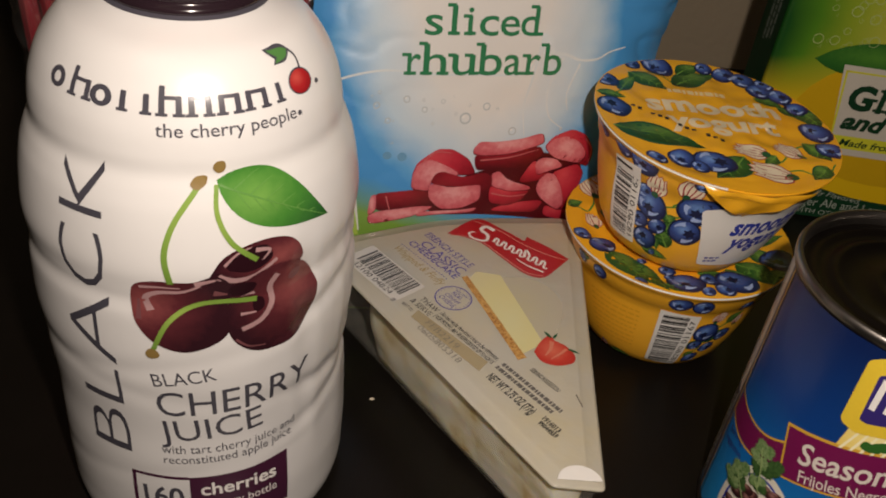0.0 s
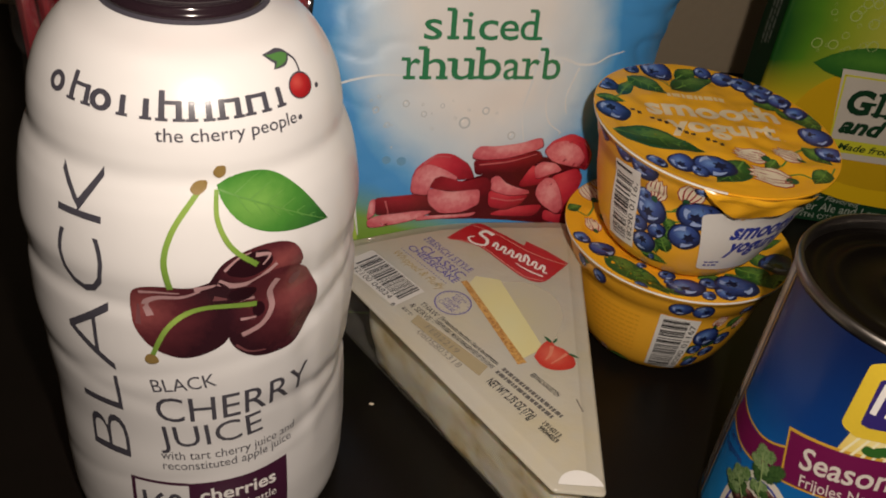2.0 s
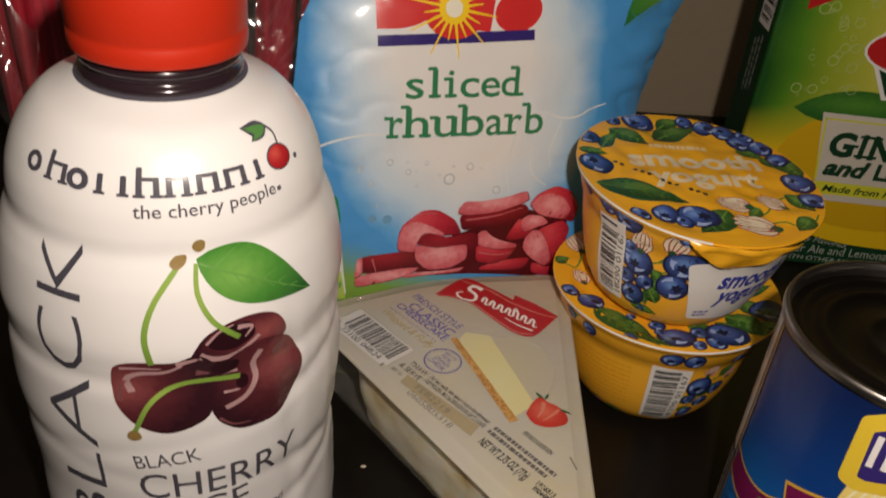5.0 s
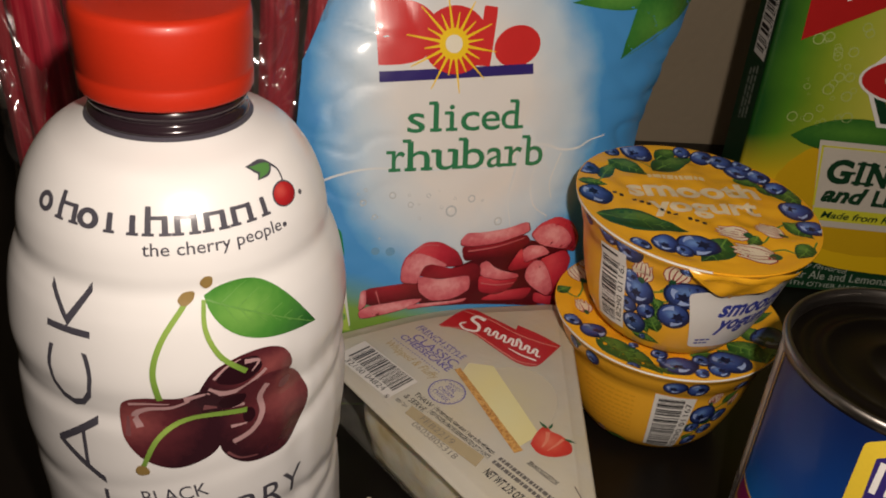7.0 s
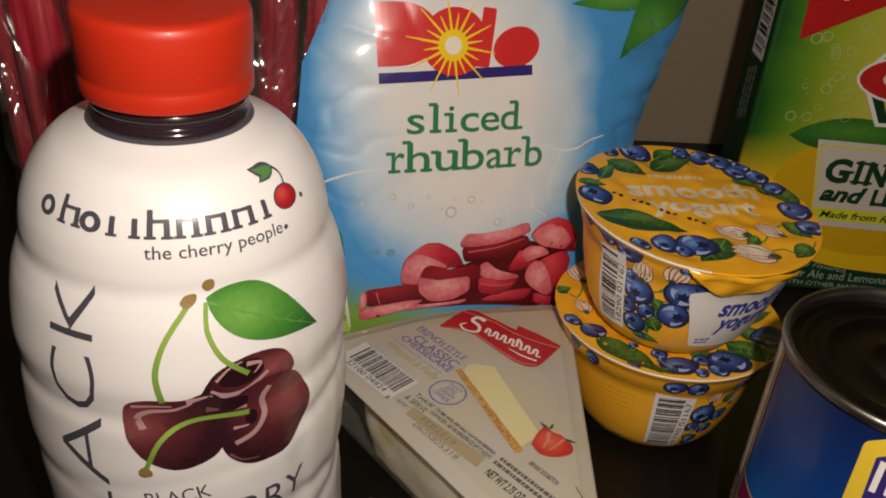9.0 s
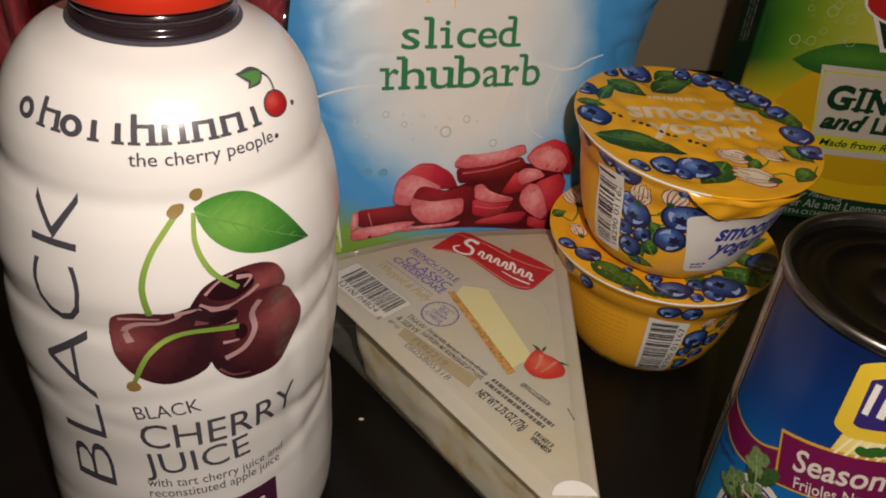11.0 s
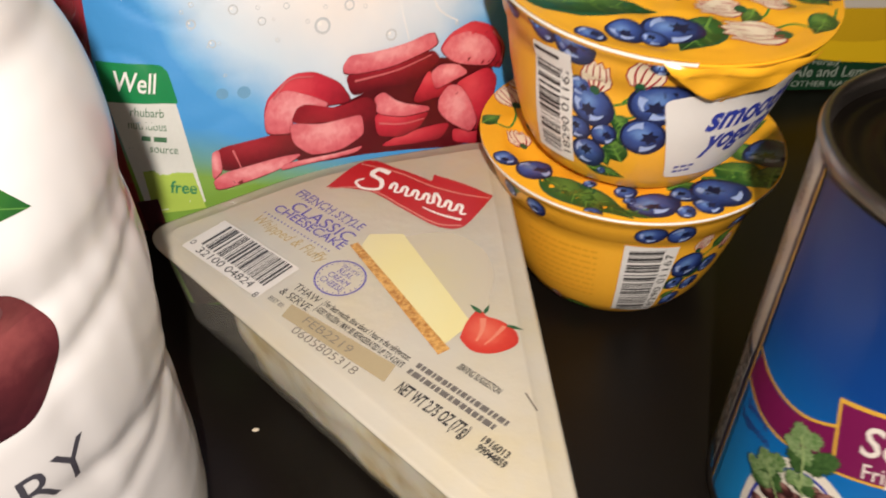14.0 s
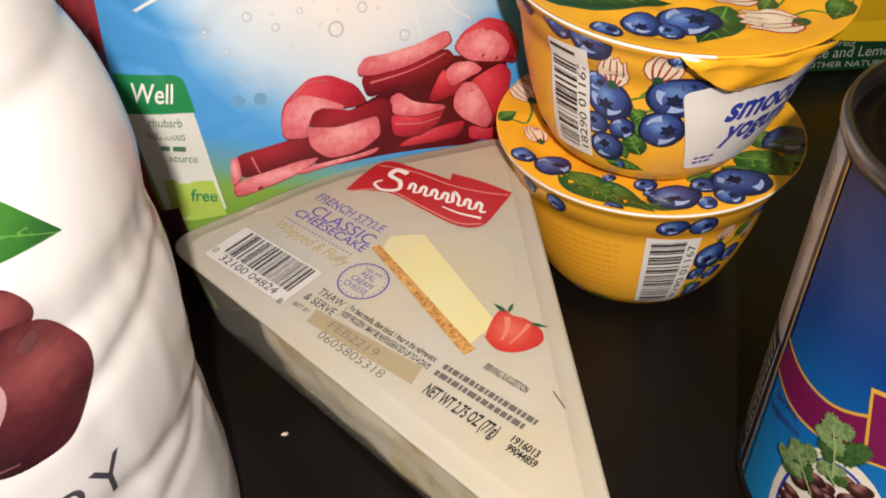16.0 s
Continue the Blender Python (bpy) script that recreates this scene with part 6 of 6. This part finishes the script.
HERB_SHADE = speckled("herb_shade_print", (0.015, 0.05, 0.012), (0.06, 0.13, 0.035))


def herb(dg, v, r, turn, k, mat):
    """One lobed, toothed leaf of a herb, fanned out from its stalk."""
    pts = []
    for i in range(60):
        a = radians(-150 + 5.0 * i)
        q = 0.8 * r * (0.58 + 0.36 * abs(math.cos(a * 1.25)) ** 0.6 + 0.09 * math.sin(17 * a + k) + 0.06 * math.sin(29 * a + 2 * k))
        pts.append((cu(dg) + q * math.cos(a + radians(turn)), v + q * math.sin(a + radians(turn))))
    pts.append((cu(dg) - 0.5 * r * math.cos(radians(turn)), v - 0.5 * r * math.sin(radians(turn))))
    patch("print_herb", [pts], can_art, mat, can, 0.62 + 0.02 * k, 3.0, "printed green herb leaf")


for k, (dg, v, r, turn) in enumerate(((-153.0, 47, 5.0, 40), (-158.5, 44, 4.4, 150), (-150.0, 50, 3.8, 60), (-164.0, 33, 4.4, 200), (-168.5, 30, 4.2, 220), (-153.5, 38.5, 3.8, 0))):
    herb(dg, v, r, turn, k, HERB_SHADE)
for k, (dg, v, r, turn) in enumerate(((-160.6, 51.4, 4.4, 105), (-156.6, 52.6, 3.4, 60), (-162.6, 47.4, 3.0, 170), (-157.0, 47.0, 3.2, 80), (-168.6, 35.8, 4.6, 110), (-164.4, 39.0, 3.6, 70), (-172.6, 31.6, 3.4, 170), (-166.6, 31.0, 3.0, 200), (-157.4, 38.6, 3.2, 120), (-153.4, 41.0, 2.6, 30))):
    herb(dg, v, r, turn, k + 6, HERB)
for run in ([(cu(-160.6), 52), (cu(-157), 46), (cu(-154), 38)], [(cu(-168), 36), (cu(-163), 32), (cu(-158), 28)], [(cu(-157), 39), (cu(-152), 36)]):
    patch("print_herb_stem", ribbon(run, 0.5, 0.5), can_art, ink("herb_stem_ink", (0.30, 0.40, 0.16)), can, 1.0, 3.0)
# the label's seam: gold and white lines, information panel
patch("seam_line", [[(cu(-193.6), 106.5), (cu(-192.6), 106.5), (cu(-194.6), 5), (cu(-195.6), 5)]], can_art, GOLD, can, 0.14, 3.0)
patch("seam_stripe", [[(cu(-196.2), 106.5), (cu(-193.6), 106.5), (cu(-195.6), 5), (cu(-199), 5)]], can_art, NAVY, can, 0.12, 3.0)
patch("info_panel", [[(cu(-240), 106.5), (cu(-196.3), 106.5), (cu(-197.4), 52), (cu(-240), 52)]], can_art, ink("info_white_ink", (0.62, 0.56, 0.48), 0.35, 0.2), can, 0.14, 3.0, "pale information panel")
patch("info_text", [q for k in range(7) for q in text_bars((cu(-216), 103 - 1.7 * k), (cu(-201.5 - 0.2 * k), 101 - 1.7 * k), 0.8, 70 + k, 1.0)] + [q for k in range(14) for q in text_bars((cu(-222), 84 - 2.1 * k), (cu(-203.5 - 0.1 * k), 82 - 2.1 * k), 0.7, 170 + k, 1.0)], can_art, ink("brown_grey_ink", (0.20, 0.15, 0.10)), can, 0.2, 3.0)
patch("facts_panel", [[(cu(-240), 51), (cu(-197.6), 51), (cu(-199.2), 8), (cu(-240), 8)]], can_art, INK_BLACK, can, 0.14, 3.0, "black facts panel")
patch("facts_text", [q for k in range(12) for q in text_bars((cu(-230), 47 - 3.1 * k), (cu(-201.5), 47 - 3.1 * k), 1.2, 90 + k, 1.8)] + ribbon([(cu(-198.6), 51), (cu(-200.2), 8)], 0.5), can_art, INK_WHITE, can, 0.2, 3.0)
words("Serving", can_art, BANNER_NAVY, can, (cu(-187.5), 40.6), (cu(-174), 42.8), 2.6, 0.14, 3.0)
words("Suggestion", can_art, BANNER_NAVY, can, (cu(-189.5), 36.0), (cu(-171), 38.6), 2.6, 0.14, 3.0)


# ---- print on the drink carton ----
CARTON_DARK = ink("carton_green_ink", (0.008, 0.045, 0.018), 0.35, 0.1)
patch("print_lemon", [blob(40, 62, 62, 38, 0, 0.03, 4)[:]], lambda u, v, o: on_box(max(-38, min(92, u)), max(3, v), o), ink("lemon_ink", (0.66, 0.41, 0.01), 0.32, 0.2), carton, 0.1, 0, "printed yellow lemon")
patch("print_leaf", [leaf_shape(-20, 92.6, 62, 92, 0.13, 0.03)], on_box, shaded_ink("carton_leaf_print", (0.08, 0.24, 0.03), (0.03, 0.14, 0.02), (0.01, 0.07, 0.012), 0.4, 0.6), carton, 0.2, 0)
patch("side_panel", [quad(2, 0.8, 33, 239)], on_box_side, CARTON_DARK, carton, 0.3, 0, "dark green side panel")
patch("side_barcode_ground", [quad(5, 128, 24, 200)], on_box_side, INK_WHITE, carton, 0.4, 0)
patch("side_barcode", barcode((9, 131), (9, 196), -13, 15, 30), on_box_side, INK_BLACK, carton, 0.5, 0)
words("78000 03023", on_box_side, INK_BLACK, carton, (6.0, 190), (6.0, 134), 2.6, 0.5, 0)
patch("side_text", [q for k in range(3) for q in text_bars((10 + 5 * k, 124 - 2 * k), (10 + 5 * k, 96 - 2 * k), 2.6, 130 + k, 2.4)], on_box_side, ink("grey_green_ink", (0.22, 0.26, 0.22)), carton, 0.4, 0)
patch("flavour_panel", [[(-4.2, 91.4), (78, 90), (78, 40.4), (5.2, 41.4)]], on_box, ink("panel_cream_ink", (0.62, 0.58, 0.50), 0.35, 0.1), carton, 0.3, 0, "cream flavour panel")
patch("panel_line", [[(-2.3, 88.6), (76, 87.2), (76, 86.4), (-1.6, 87.6)], [(-2.3, 88.6), (-1.2, 88.6), (3.6, 53.5), (2.5, 53.5)], [(3.4, 52.6), (78, 51.4), (78, 44.4), (5.0, 45.0)]], on_box, ink("panel_lime_ink", (0.66, 0.66, 0.04), 0.35), carton, 0.36, 0)
slab_words((("G", 0, 14.6), ("I", 17.6, 20.8), ("N", 24.0, 36.4), ("G", 39.4, 52.6), ("E", 55.6, 64), ("R", 66.6, 78)), on_box, CARTON_DARK, carton, (4.2, 68.4), (75, 66.6), 0, 78, 12.6, 0.44, 2.6, 0.045, 0)
words("and", on_box, CARTON_DARK, carton, (5.6, 57.0), (29.6, 56.4), 8.8, 0.44, 0, bold=0.045, slant=0.25)
words("LEMON", on_box, CARTON_DARK, carton, (33.0, 56.2), (75, 55.4), 8.8, 0.44, 0, bold=0.04)
words("Made from Real", on_box, CARTON_DARK, carton, (8.6, 46.8), (54, 46.0), 3.9, 0.44, 0, bold=0.02, slant=0.2)
FOOT_TEXT = ink("foot_text_ink", (0.36, 0.40, 0.34), 0.4)
patch("foot_band", [curve_pts([(-41, 25), (-10, 22.4), (8, 19.6), (35, 15.0), (94, 13)], 5) + [(94, 0.8), (-41, 0.8)]], on_box, CARTON_DARK, carton, 0.4, 0, "dark green foot band")
words("Naturally Flavored", on_box, FOOT_TEXT, carton, (-8, 17.4), (33, 12.6), 3.0, 0.48, 0, slant=0.2)
words("Ginger Ale and Lemonade", on_box, FOOT_TEXT, carton, (-7.4, 8.0), (64, 7.0), 5.2, 0.48, 0)
words("WITH OTHER NATURAL", on_box, FOOT_TEXT, carton, (-1.6, 3.0), (54, 2.0), 2.8, 0.48, 0)
patch("corner_flash", [[(-28.2, 142), (5, 159.6), (60, 184), (60, 200), (-30, 200)]], on_box, ink("flash_red_ink", (0.45, 0.015, 0.015), 0.3, 0.2), carton, 0.3, 0, "red corner flash")
words("NEW", on_box, INK_WHITE, carton, (-12, 162.6), (18, 171.4), 9.0, 0.4, 0, bold=0.03)
patch("mark_shield", [[(6.4, 128), (24, 149.5), (60, 149), (72, 128), (54, 101), (22, 100.5)]], on_box, INK_WHITE, carton, 0.3, 0)
patch("mark_shield", [[(8.8, 128), (25.2, 147.6), (59, 147), (69.6, 128), (53, 103), (23.2, 102.6)]], on_box, CARTON_DARK, carton, 0.36, 0, "dark shield of a maker's mark")
patch("mark_shield", [[(15, 128), (28, 143.6), (57, 143), (64, 128), (50, 107), (26, 106.6)]], on_box, ink("shield_gold_ink", (0.62, 0.40, 0.06)), carton, 0.42, 0)
patch("mark_ribbon", [ellipse(39, 126, 34, 13.6)], on_box, INK_WHITE, carton, 0.48, 0)
patch("mark_ribbon", [ellipse(39, 126, 32.6, 12.2)], on_box, ink("ribbon_red_ink", (0.50, 0.02, 0.02), 0.3, 0.2), carton, 0.54, 0, "red oval of a maker's mark")
patch("mark_ribbon_light", [ellipse(42, 126, 24, 7.2)], on_box, ink("ribbon_cream_ink", (0.70, 0.62, 0.46)), carton, 0.6, 0)
rnd = random.Random(77)
bub = [(rnd.uniform(-22, 6), rnd.uniform(98, 152), rnd.uniform(0.5, 2.6) ** 1.1) for _ in range(46)]
bub = [(x, y, r) for x, y, r in bub if y < 140 + (x + 28) * 0.5]
patch("print_bubble", [q for x, y, r in bub for q in ring_quads(x, y, r, r * 0.15, 14)], on_box, ink("bubble_lime_ink", (0.44, 0.54, 0.22), 0.25, 0.2), carton, 0.2, 0)

# ---- crumbs on the table ----
CRUMB = ink("crumb", (0.62, 0.55, 0.42), 0.7, vary=0.3)
rnd = random.Random(3)
for x, y, r in ((-0.0035, 0.2366, 0.0008),):
    bm = bmesh.new()
    bmesh.ops.create_icosphere(bm, subdivisions=2, radius=r)
    for v in bm.verts:
        v.co = Vector((x, y, r * 0.55)) + Vector((v.co.x * 1.3, v.co.y * 0.8, v.co.z * 0.55)) * rnd.uniform(0.8, 1.15)
    c = part("crumb", bm, CRUMB)
    tagged(c, "tiny pale crumb lying on the black table", "crumb", "crumbs on the table")
